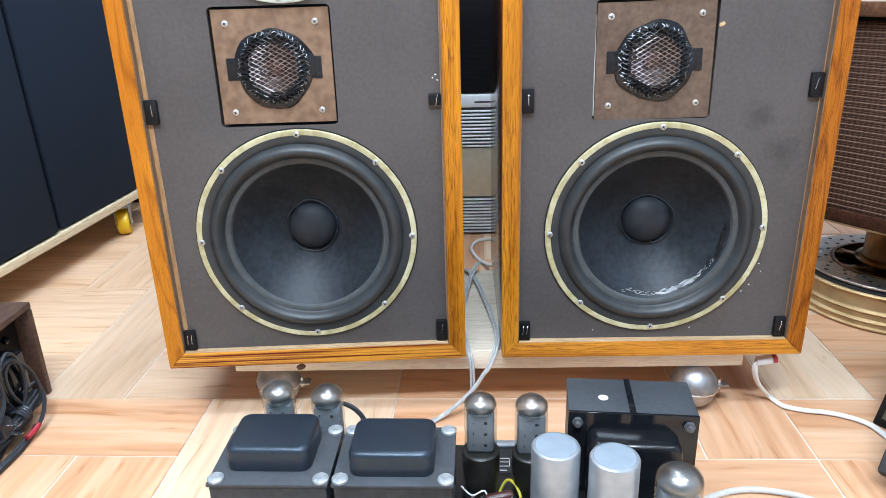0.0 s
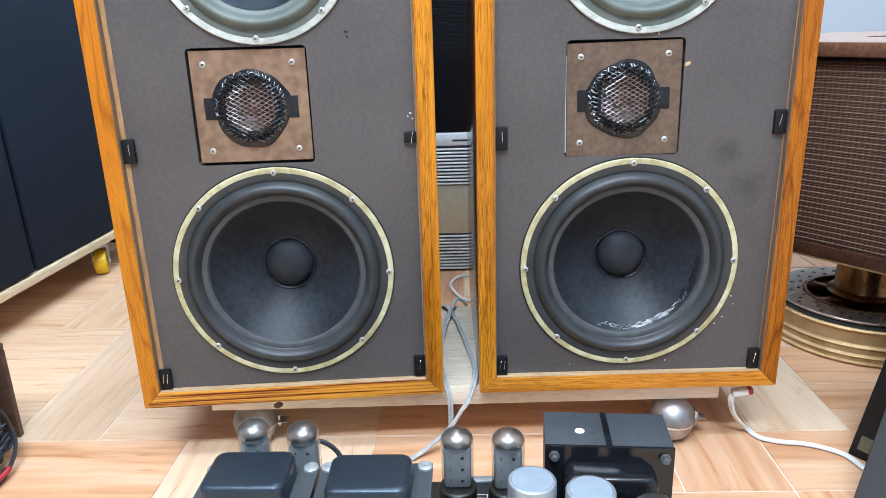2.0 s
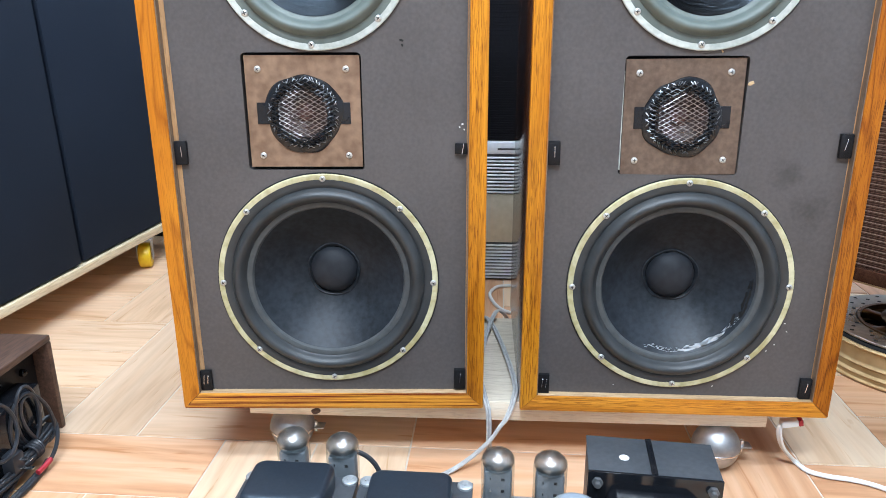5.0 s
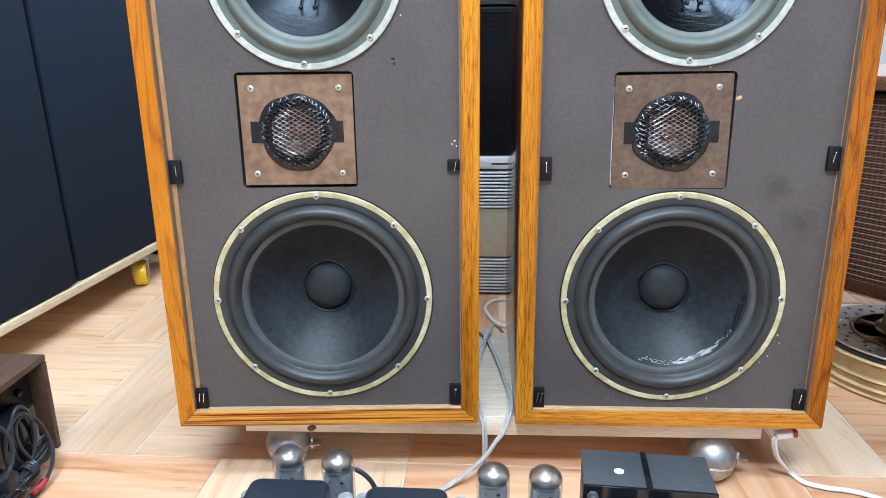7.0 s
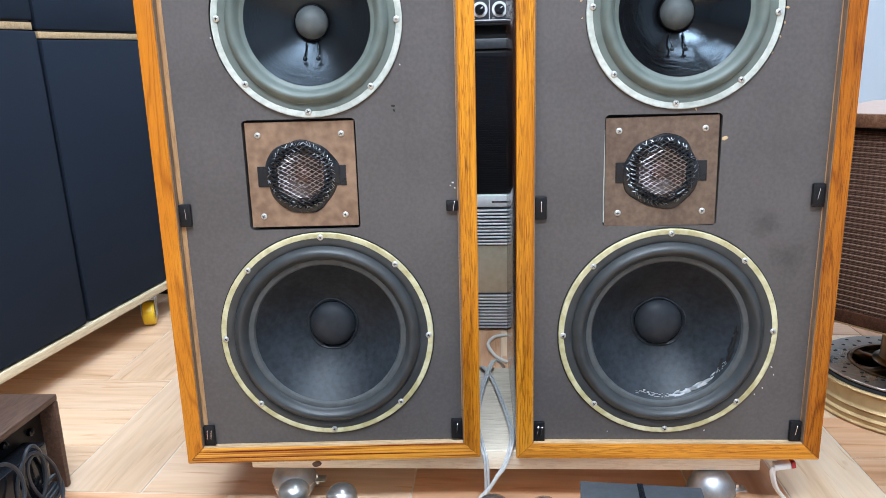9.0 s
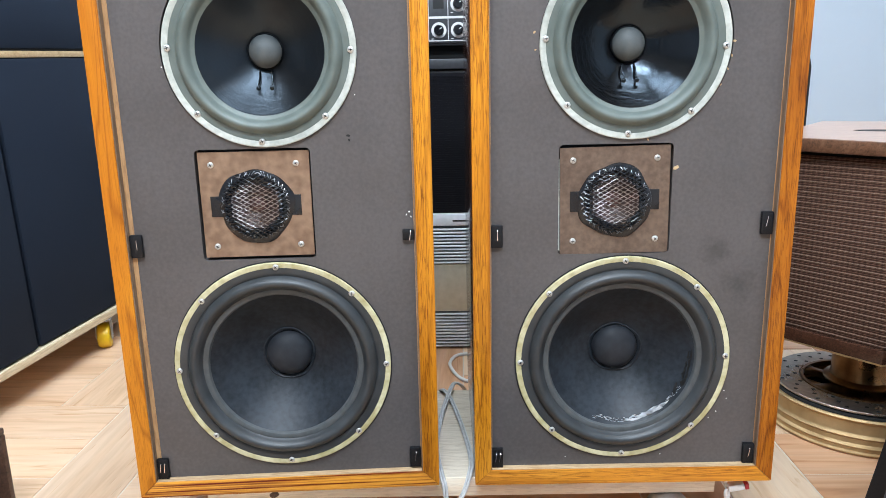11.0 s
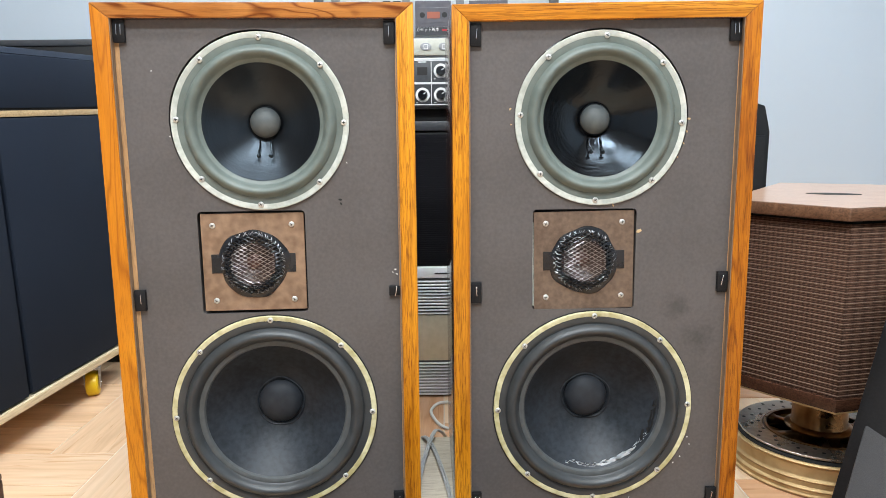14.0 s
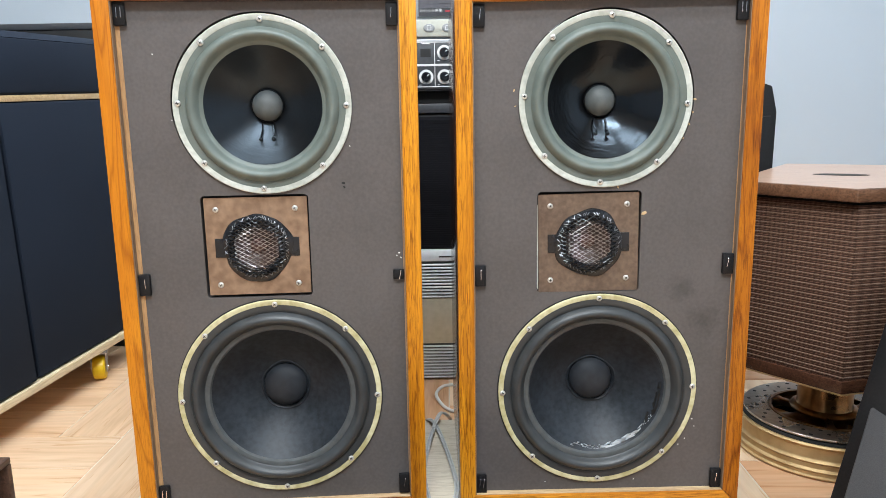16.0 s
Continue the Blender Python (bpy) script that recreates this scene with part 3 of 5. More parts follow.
def square_of(u, v, a, b, r):
    out = []
    for sx, sz, start in ((1, 1, 0), (-1, 1, 90), (-1, -1, 180), (1, -1, 270)):
        for k in range(5):
            q = radians(start + 22.5 * k)
            out.append((u + sx * (a - r) + r * math.cos(q), v + sz * (b - r) + r * math.sin(q)))
    return out


def holed_board(x0, x1, z0, z1, y0, y1, holes):
    """A board with openings cut through it."""
    loops = [[(x0, z0), (x1, z0), (x1, z1), (x0, z1)]] + holes
    pts, edges = [], []
    for loop in loops:
        first = len(pts)
        pts += [Vector(p) for p in loop]
        edges += [(first + k, first + (k + 1) % len(loop)) for k in range(len(loop))]
    found, _, tris, *_ = delaunay_2d_cdt(pts, edges, [], 1, 1e-7)

    def within(p, loop):
        odd = False
        for (ax, az), (bx, bz) in zip(loop, loop[1:] + loop[:1]):
            if (az > p.y) != (bz > p.y) and p.x < (bx - ax) * (p.y - az) / (bz - az) + ax:
                odd = not odd
        return odd

    bm = bmesh.new()
    rows = [[bm.verts.new((p.x, y, p.y)) for p in found] for y in (y0, y1)]
    rim = {}
    for tri in tris:
        if any(within(sum((found[i] for i in tri), Vector((0, 0))) / 3, hole) for hole in holes):
            continue
        bm.faces.new([rows[0][i] for i in tri]), bm.faces.new([rows[1][i] for i in reversed(tri)])
        for i, j in zip(tri, tri[1:] + tri[:1]):
            rim[(i, j)] = True
    for i, j in list(rim):
        if (j, i) not in rim:
            bm.faces.new((rows[0][i], rows[1][i], rows[1][j], rows[0][j]))
    bmesh.ops.recalc_face_normals(bm, faces=bm.faces[:])
    return bm


def cap_profile(r, y, rise, n=8):
    """A dome from its rim at depth y forwards."""
    return [(r * math.cos(math.pi / 2 * k / n), y - rise * math.sin(math.pi / 2 * k / n)) for k in range(n)] + [(0, y - rise)]


def roll_profile(r0, r1, y, rise, n=12):
    return [(r0 + (r1 - r0) * k / n, y - rise * math.sin(math.pi * k / n) ** 0.8) for k in range(n + 1)]


def cone_profile(r0, y0, r1, y1, n=8, curve=0.10):
    out = []
    for k in range(n + 1):
        u = k / n
        out.append((r0 + (r1 - r0) * u, y0 + (y1 - y0) * (u + curve * math.sin(math.pi * u))))
    return out


def driver(parent, kind, u, v, first, seed):
    """A cone driver on the baffle, its axis towards -y."""
    rng = random.Random(seed)
    woofer = kind == "woofer"
    ro = 0.1519 if woofer else 0.1239
    ri = 0.1444 if woofer else 0.1166
    d = part(kind, lathe_bm([(ro, 0.0), (ro, -0.0034), (ro - 0.001, -0.0042), (ri + 0.001, -0.0042), (ri - 0.001, -0.0032)], 72, "y"), ring_yellow if woofer else ring_white, parent,
             "black paper-cone woofer with a worn yellowed rim" if woofer else "midrange driver with a glossy black cone and grey-green surround")
    d.matrix_local = pose(u, SR, v) @ Matrix.Scale(0.9863, 4)
    edge = 0.0018 if woofer else 0.0005
    # A black ring on the board draws the shade in the rim's gap.
    part("gap_ring", lathe_bm([(ro + edge, -0.0005), (ro + edge - 0.0002, -0.0009), (ro - 0.003, -0.0009), (ro - 0.004, 0.0)], 72, "y"), black_board, d, "black ring standing in for the shaded gap round the rim")
    if woofer:
        surround = [(0.1456, -0.0036), (0.1385, -0.0040), (0.1335, -0.0030)] + roll_profile(0.1330, 0.1135, -0.0026, 0.0105) + [(0.1128, -0.0020)]
        part("cone_edge", lathe_bm([(0.1129, -0.0020), (0.1105, -0.0026), (0.1060, -0.0012), (0.1046, 0.0010), (0.1040, 0.0028)], 96, "y"), edge_grey, d, "grey glued edge of the cone")
        part("surround", lathe_bm(surround, 96, "y"), rubber, d, "black rubber roll surround")
        part("cone", lathe_bm(cone_profile(0.1075, 0.0, 0.0345, 0.052), 96, "y"), paper_cone, d, "matt black paper cone")
        part("glue_ring", lathe_bm([(0.0392, 0.0478), (0.0378, 0.0474), (0.0360, 0.0486), (0.0340, 0.0505)], 48, "y", lambda a: 1.0 + 0.035 * math.sin(2 * a + seed) + 0.02 * math.sin(5 * a)), paper_cone, d, "dark glue bead round the dust cap")
        part("dust_cap", lathe_bm(cap_profile(0.0340, 0.0515, 0.0185), 48, "y"), cap_paper, d)
    else:
        surround = [(0.1172, -0.0030), (0.1100, -0.0034), (0.1072, -0.0028)] + roll_profile(0.1065, 0.0885, -0.0028, 0.0100) + [(0.0872, -0.0016), (0.0815, 0.0010)]
        part("surround", lathe_bm(surround, 96, "y"), rubber_grey, d, "grey-green rubber roll surround")
        part("cone", lathe_bm(cone_profile(0.0825, 0.0, 0.0220, 0.040, curve=0.12), 96, "y"), cone_lacquer_wet if seed > 20 else cone_lacquer, d, "glossy black lacquered cone")
        part("dust_cap", lathe_bm(cap_profile(0.0222, 0.0380, 0.0165), 48, "y"), cap_grey, d, "dull grey dust cap")
        part("glue_ring", lathe_bm([(0.0240, 0.0372), (0.0232, 0.0360), (0.0222, 0.0366), (0.0214, 0.0388)], 48, "y"), cone_lacquer, d)
        for side in (-1, 1):
            pts = [(side * 0.0085 + rng.uniform(-0.001, 0.001), 0.0345 - k * 0.0038, -0.026 - k * 0.0052) for k in range(5)]
            part("lead_wire", tube_bm(pts, 0.0012, 6), cone_lacquer_wet, d, "lead wire bedded in lacquer")
            part("glue_dot", moved(lathe_bm(cap_profile(0.0032, 0, 0.003, 4), 10, "y"), Matrix.Translation((side * 0.0088, 0.0185, -0.0475))), cone_lacquer, d)
    rs = 0.1454 if woofer else 0.1162
    for k in range(8):
        a = radians(first + 45 * k + rng.uniform(-1.2, 1.2))
        add_screw(d, rs * math.cos(a), -0.0042, rs * math.sin(a), rng.uniform(0, 90))
    return d


def hex_mesh_bm(radius, pitch, step, dome, rng, inner, outer, wire):
    """Expanded-metal mesh pressed to a shallow dome: strands in zigzag that meet as lozenges, the edge rolled down."""
    strands = []
    rows = int(radius / pitch) + 1
    for j in range(-rows, rows + 1):
        z = (j + 0.5) * pitch
        pts = []
        for k in range(-int(radius / step) - 1, int(radius / step) + 2):
            x = k * step
            zz = z + (0.47 if (k + j) % 2 else -0.47) * pitch
            q = math.hypot(x, zz) / radius
            if not inner <= q <= outer:
                if len(pts) > 1:
                    strands.append(tube_bm(pts, wire, 5, smooth=2))
                pts = []
                continue
            drop = max(0.0, (q - 0.66) / 0.34)
            depth = -dome + (dome - 0.0045) * drop ** 1.8 + rng.uniform(-0.0004, 0.0004)
            pts.append((x + rng.uniform(-0.0003, 0.0003), depth, zz + rng.uniform(-0.0003, 0.0003)))
        if len(pts) > 1:
            strands.append(tube_bm(pts, wire, 5, smooth=2))
    return join_bm(*strands)


def tweeter(parent, u, v, seed, peel):
    rng = random.Random(seed)
    tight = 0.004 if peel else 0.0
    d = part("tweeter", holed_board(-0.0730 - tight / 4, 0.0742, -0.0705 - tight, 0.0727, -0.0022, 0.0, [ring_of(0, 0, 0.0385, 48)]), hardboard_dark if peel else hardboard, parent, "small tweeter behind black wire mesh on a brown hardboard plate")
    d.matrix_local = pose(u, SR + 0.0045, v - 0.0007, 0, -0.8 if peel else 0.0, 0) @ Matrix.Scale(0.9860, 4)
    part("recess_floor", box_bm(-0.080, 0.080, 0.012, 0.016, -0.079, 0.079), black_board, d, "dark gap round the plate")
    lump = lambda a: 1.0 + 0.025 * math.cos(a + 1.2) + 0.035 * math.sin(3 * a + seed) + 0.022 * math.sin(5 * a + 2 * seed) + 0.012 * math.sin(9 * a)
    part("rim", lathe_bm([(0.0505, -0.0022), (0.0497, -0.0038), (0.0462, -0.0052), (0.0405, -0.0056), (0.0350, -0.0046), (0.0335, -0.0030)], 64, "y", lump), tape_black, d, "lumpy black glued rim")
    part("cone", lathe_bm([(0.0400, -0.0032), (0.0365, -0.0034), (0.0335, -0.0012), (0.0310, -0.0022), (0.0285, 0.0004), (0.0205, 0.0060), (0.0195, 0.0052), (0.0180, 0.0064), (0.0110, 0.0100)], 48, "y"), tweeter_cone, d, "brown paper tweeter cone")
    part("dome", lathe_bm(cap_profile(0.0125, 0.0095, 0.0060), 24, "y"), tweeter_dome, d, "shiny rose-grey dome")
    part("mesh", hex_mesh_bm(0.0455, 0.0030, 0.0052, 0.0115, rng, 0.0, 0.80, 0.00060), wire_black, d, "bare expanded-metal mesh guard")
    part("glued_mesh", hex_mesh_bm(0.0455, 0.0030, 0.0052, 0.0115, random.Random(seed), 0.66, 1.0, 0.00105), tape_black, d, "edge of the mesh drowned in black glue")
    beads = []
    for k in range(58):
        a = 2 * math.pi * k / 58 + rng.uniform(-0.04, 0.04)
        q = 0.0462 + rng.uniform(-0.0014, 0.0010)
        b = a + rng.choice((-0.09, 0.09))
        beads.append(tube_bm([(q * math.cos(a), -0.0046, q * math.sin(a)), ((q - 0.002) * math.cos((a + b) / 2), -0.0068, (q - 0.002) * math.sin((a + b) / 2)), ((q - 0.0040) * math.cos(b), -0.0078, (q - 0.0040) * math.sin(b))], 0.00046, 5, smooth=2))
    part("wire_edge", join_bm(*beads), wire_bright, d, "cut wire ends folded in at the edge")
    for side in (-1, 1):
        part("tape", box_bm(min(side * 0.040, side * 0.0605), max(side * 0.040, side * 0.0605), -0.0032, -0.0022, -0.0145, 0.0135, 0.0003, 1), tape_black, d, "black tape strip")
    if peel:
        part("bare_edge", box_bm(-0.0762, -0.0749, -0.0026, 0.002, -0.068, 0.058), ring_white, d, "pale bare edge beside the plate")
    for x, z in ((-0.0565, 0.0555), (0.0565, 0.0555), (-0.0565, -0.0555), (0.0565, -0.0555)):
        add_screw(d, x, -0.0022, z, rng.uniform(0, 90))
    return d


# thickness of the top rail, and how far its two ends stand out of square
TOP = {10: (0.0202, 0.0013, 0.0023), 20: (0.0220, -0.0013, 0.0017)}
FRAME_WOOD = {(10, 0): oak_lined, (10, 2): oak_brown, (10, 3): oak_plain, (20, 0): oak_across, (20, 1): oak_deep, (20, 2): oak_across}


def loudspeaker(m, seed, tu, tv, first_w, first_m, wu, wv, mu, mv, pads, label):
    rng = random.Random(seed)
    sp = thing("loudspeaker", m, label, "loudspeaker", "pair of loudspeakers")
    h, t = SW / 2, ST
    tt, dl, dr = TOP[seed]
    out = [(-h, 0), (h, 0), (h, SH + dr), (-h, SH + dl)]
    inn = [(-h + t, t), (h - t, t), (h - t, SH - tt + dr), (-h + t, SH - tt + dl)]
    crown = SH - tt + max(dl, dr)
    names = ["bottom_panel", "side_panel", "top_panel", "side_panel"]
    g = 0.00012
    for k in range(4):
        a, b, c, e = out[k], out[(k + 1) % 4], inn[(k + 1) % 4], inn[k]
        quad = [Vector(q) for q in (a, b, c, e)]
        along = (quad[1] - quad[0]).normalized()
        quad = [quad[0] + along * g, quad[1] - along * g, quad[2] - along * g, quad[3] + along * g]
        part(names[k], prism_bm([tuple(q) for q in quad], 0.0, 0.019, 0.0012), FRAME_WOOD.get((seed, k), oak_up), sp, "orange-stained oak front edge, mitred")
        part("veneer_panel" if k % 2 else names[k], prism_bm([tuple(q) for q in quad], 0.0191, SD - 0.002, 0.0006), veneer_dark if k != 0 else oak_across, sp, "glossy dark brown veneer")
    inner = h - t
    # The top strip gets dark veneer for the shade below the rail.
    for x0, x1, z0, z1 in ((-inner, -inner + 0.0012, t, crown), (inner - 0.0012, inner, t, crown), (-inner + 0.0013, inner - 0.0013, crown - 0.0012, crown)):
        part("stained_lip", box_bm(x0, x1, 0.0015, SR + 0.001, z0, z1), lip_dull if z0 < 0.1 else veneer_dark, sp, "inside of the frame, stained sides, top darkened for shade")
    part("inner_lip", box_bm(-inner + 0.0013, inner - 0.0013, 0.0015, SR + 0.001, t, t + 0.0009), lip_pale, sp, "pale bare wood along the foot of the frame")
    for x0, x1 in ((-inner + 0.0013, -inner + (0.0075 if seed == 10 else 0.0022)), (inner - (0.0026 if seed == 10 else 0.0024), inner - 0.0013)):
        part("bare_edge", box_bm(x0, x1, SR - 0.0005, SR + 0.001, t + 0.001, crown - 0.0013), lip_wood, sp, "unpainted edge of the front board")
    part("baffle", holed_board(-inner + 0.0013, inner - 0.0013, t + 0.0010, crown - 0.0013, SR, SR + 0.018,
                               [ring_of(wu, wv, 0.1490), ring_of(mu + (-0.0018 if seed == 10 else 0.0018), mv + 0.0016, 0.1234), square_of(tu, tv, 0.0754, 0.0744, 0.006)]), baffle_stained if seed == 20 else baffle_paint, sp, "brown-grey painted front board")
    part("back_panel", box_bm(-inner, inner, SD - 0.02, SD - 0.004, t, SH - t - 0.002), black_board, sp)
    driver(sp, "woofer", wu, wv, first_w, seed + 1)
    driver(sp, "midrange", mu, mv, first_m, seed + 2)
    tweeter(sp, tu, tv, seed + 3, seed == 20)
    for side, k, z in pads:
        u = side * (inner - 0.0098 + rng.uniform(-0.0004, 0.0004))
        part("grille_pad", box_bm(u - 0.0080, u + 0.0080, SR - 0.0062, SR, z - 0.0155, z + (-0.001 if (seed, side, z) == (10, 1, 0.3815) else 0.0155), 0.0014, 2), velcro, sp, "black hook pad for the missing grille")
        lean = rng.uniform(-8, 8)
        for q in ((-0.0025, 0.0030) if k else (rng.uniform(-0.002, 0.002),)):
            part("staple", moved(tube_bm([(q, -0.0002, -0.007), (q, -0.0013, -0.006), (q + 0.0006, -0.0013, 0.006), (q + 0.0006, -0.0002, 0.007)], 0.0006, 5, smooth=1), pose(u, SR - 0.0062, z + (-0.0085 if (seed, side, z) == (10, 1, 0.3815) else 0.002), 0, lean, 0)), steel, sp)
    return sp


LEFT = loudspeaker(pose(-0.2386, -0.0109, 0.100, 0, 0, 4.18), 10, -0.0202, 0.4188, 90.4, 88.5, 0.0006, 0.1903, 0.0002, 0.6171, [(-1, 1, 0.7396), (-1, 0, 0.3680), (-1, 1, 0.0405), (1, 0, 0.7371), (1, 0, 0.3815), (1, 0, 0.0430)], "three-way loudspeaker in orange oak frame, grille off, clean rims")
RIGHT = loudspeaker(pose(0.2419, 0.0083, 0.100, 0, 0, 1.20), 20, -0.0230, 0.4148, 91.2, 86.2, -0.0054, 0.1875, -0.0039, 0.6170, [(-1, 0, 0.7329), (-1, 0, 0.3680), (-1, 1, 0.0385), (1, 1, 0.7375), (1, 0, 0.3800), (1, 0, 0.0405)], "three-way loudspeaker in orange oak frame, grille off, peeling woofer edge")


def peeled_edge(sp, seed):
    """Shiny cracked glue along the lower rim of the woofer cone, and a dark torn patch."""
    rng = random.Random(seed)
    woofer = next(o for o in sp.children if o.name.startswith("woofer"))
    for k in range(84):
        a = radians(-112 + 84 * (k + rng.random()) / 84)
        q = 0.0990 + rng.uniform(-0.0026, 0.0024) - 0.005 * max(0, math.cos(3 * a)) * rng.random() ** 3
        y = 0.0035 + (0.1075 - q) * 0.62
        s = rng.uniform(0.0009, 0.0019) * (3.4 if -82 < math.degrees(a) < -46 else 1.15)
        bm = lathe_bm([(1.0, 0.0), (0.7, -0.25), (0, -0.35)], 7, "y", lambda t, b=rng.uniform(0, 6): 1 + 0.35 * math.sin(2 * t + b))
        m = Matrix.Translation((q * math.cos(a), y - 0.0012, q * math.sin(a))) @ pose(0, 0, 0, rng.uniform(-50, -15), -math.degrees(a) + 90 + rng.uniform(-20, 20), 0) @ Matrix.Diagonal((s * rng.uniform(0.9, 1.7), s * 0.5, s * rng.uniform(0.4, 0.9), 1))
        part("glue_flake", moved(bm, m), glue_shine, woofer, "shiny flake of old glue" if k == 0 else "")
    for k in range(16):
        a = radians(-34 + 40 * k / 16 + rng.uniform(-2, 2))
        q = 0.0985 + rng.uniform(-0.004, 0.004)
        s = rng.uniform(0.003, 0.006)
        bm = lathe_bm([(1.0, 0.0), (0.6, -0.12), (0, -0.16)], 7, "y", lambda t, b=rng.uniform(0, 6): 1 + 0.3 * math.sin(3 * t + b))
        part("torn_patch", moved(bm, Matrix.Translation((q * math.cos(a), 0.0025 + (0.1075 - q) * 0.62, q * math.sin(a))) @ pose(0, 0, 0, 0, 0, 38 * math.cos(a)) @ Matrix.Diagonal((s, 0.003, s * 1.3, 1))), black_board, woofer)


def chips(sp, places, mat):
    """Small chips and specks in the paint of the front board."""
    rng = random.Random(7)
    for u, v, s in places:
        bm = lathe_bm([(1.0, 0.0), (0.8, -0.2), (0, -0.3)], 7, "y", lambda t, b=rng.uniform(0, 6): 1 + 0.35 * math.sin(2 * t + b))
        part("chip", moved(bm, Matrix.Translation((u, SR - 0.0001, v)) @ Matrix.Diagonal((s, 0.0012, s * rng.uniform(0.8, 1.8), 1))), mat, sp)


peeled_edge(RIGHT, 3)
chips(RIGHT, [(0.1223, 0.6165, 0.0022), (0.1201, 0.5988, 0.0018), (0.1161, 0.5821, 0.0014), (0.1081, 0.5625, 0.0012), (-0.1324, 0.6323, 0.0016), (-0.1309, 0.6106, 0.0013), (0.0176, 0.4941, 0.0012), (0.0564, 0.4562, 0.0034)], raw_wood)
chips(RIGHT, [(0.1415, 0.1366, 0.0011), (0.1454, 0.1248, 0.0009), (0.1317, 0.1051, 0.0010), (0.1218, 0.0953, 0.0009), (0.0550, 0.0392, 0.0009), (-0.0827, 0.0373, 0.0008)], print_white)
chips(LEFT, [(-0.1436, 0.6874, 0.0009), (-0.1249, 0.5988, 0.0010), (0.1171, 0.5595, 0.0008)], print_white)
chips(LEFT, [(0.1062, 0.5074, 0.0022), (0.1072, 0.5015, 0.0018)], black_board)
chips(LEFT, [(0.1825, 0.4041, 0.0013), (0.1790, 0.4002, 0.0010), (0.1849, 0.3972, 0.0010)], print_white)

# ---- the dolly under the pair ----
def speaker_dolly():
    d = thing("speaker_dolly", pose(0, 0.026, 0, 0, 0, 1.2), "long pine board dolly on ball casters under the loudspeakers", "dolly")
    part("board", box_bm(-0.374, 0.384, 0.0, 0.31, 0.069, 0.0995, 0.0012), pine, d, "pale pine board")
    part("board_top", box_bm(-0.373, 0.383, 0.001, 0.309, 0.0995, 0.0998), pine_greyed, d, "darker, greyed top face")
    part("knot", moved(lathe_bm([(0.0078, 0.0), (0.0066, -0.0006), (0, -0.0008)], 16, "y", lambda a: 1.0 + 0.12 * math.sin(2 * a) - 0.28 * abs(math.sin(a))), pose(-0.2736, 0.0002, 0.0760)), walnut_case, d, "dark knot in the board's edge")
    for x, y in ((-0.318, 0.026), (0.318, 0.006), (-0.318, 0.26), (0.318, 0.26)):
        r = 0.0330
        low = [(r * math.sin(math.pi / 2 * k / 10), r - r * math.cos(math.pi / 2 * k / 10)) for k in range(11)]
        high = [((r + 0.0012) * math.cos(math.pi / 2 * k / 10), r + 0.0015 + (r + 0.0012) * math.sin(math.pi / 2 * k / 10)) for k in range(11)]
        c = part("ball_caster", lathe_bm([(r - 0.001, r + 0.001)] + high, 40), zinc, d, "scuffed zinc-plated ball caster")
        c.matrix_local = pose(x, y, 0.0)
        part("ball", lathe_bm(low + [(r, r + 0.001)], 40), zinc, c)
        part("seam", lathe_bm([(r + 0.0006, r - 0.0008), (r + 0.0022, r), (r + 0.0022, r + 0.0018), (r + 0.0006, r + 0.0024)], 40), steel, c)
        part("brake_tab", box_bm(r + 0.001, r + 0.017, -0.0085, 0.0085, r + 0.001, r + 0.0035, 0.0008), zinc, c, "bent metal brake tab")
        part("axle_clip", box_bm(r + 0.0015, r + 0.006, -0.0035, 0.0035, r - 0.006, r + 0.011, 0.0008), steel, c)
    return d


speaker_dolly()


# ---- black cabinets on their trolley ----
def leant(bm, length):
    """The covered boxes lean a little towards their near end."""
    for v in bm.verts:
        y, z = v.co.y, v.co.z
        v.co.y, v.co.z = y - 0.040 * z, z * (1 + 0.026 * y / length)
    return bm


def cloth_cabinet(m, length, depth, label):
    """Faces +x of its own pose; the length runs along y."""
    c = thing("cloth_cabinet", m, label, "loudspeaker cabinet", "cloth-covered cabinets")
    part("lower_body", leant(box_bm(-depth, -0.004, 0, length, 0, 0.6340, 0.006), length), navy_cloth, c, "lower box covered in dark navy cloth")
    part("front_cloth", leant(box_bm(-0.006, 0.006, 0.003, length - 0.003, 0.004, 0.632, 0.004), length), navy_cloth, c, "stretched dark cloth front")
    part("shelf", leant(box_bm(-depth + 0.002, 0.0, 0.004, length - 0.004, 0.6345, 0.6485, 0.001), length), raw_wood, c, "bare wood strip")
    part("upper_body", leant(box_bm(-depth, 0.002, 0, length, 0.6525, 0.772, 0.005), length), navy_cloth, c, "upper box covered in dark cloth")
    part("gap_strip", leant(box_bm(-depth + 0.004, -0.004, 0.006, length - 0.006, 0.6488, 0.6523), length), black_board, c)
    part("sloping_top", leant(prism_bm([(-depth + 0.01, 0.7725), (0.0, 0.7725), (-0.022, 0.789), (-depth + 0.01, 0.789)], 0.004, length - 0.004, 0.002), length), navy_cloth, c, "dark chamfered top edge")
    return c


YAW_CAB = -3.9
TROLLEY = pose(-0.982, 0.10, 0.0, 0, 0, YAW_CAB)


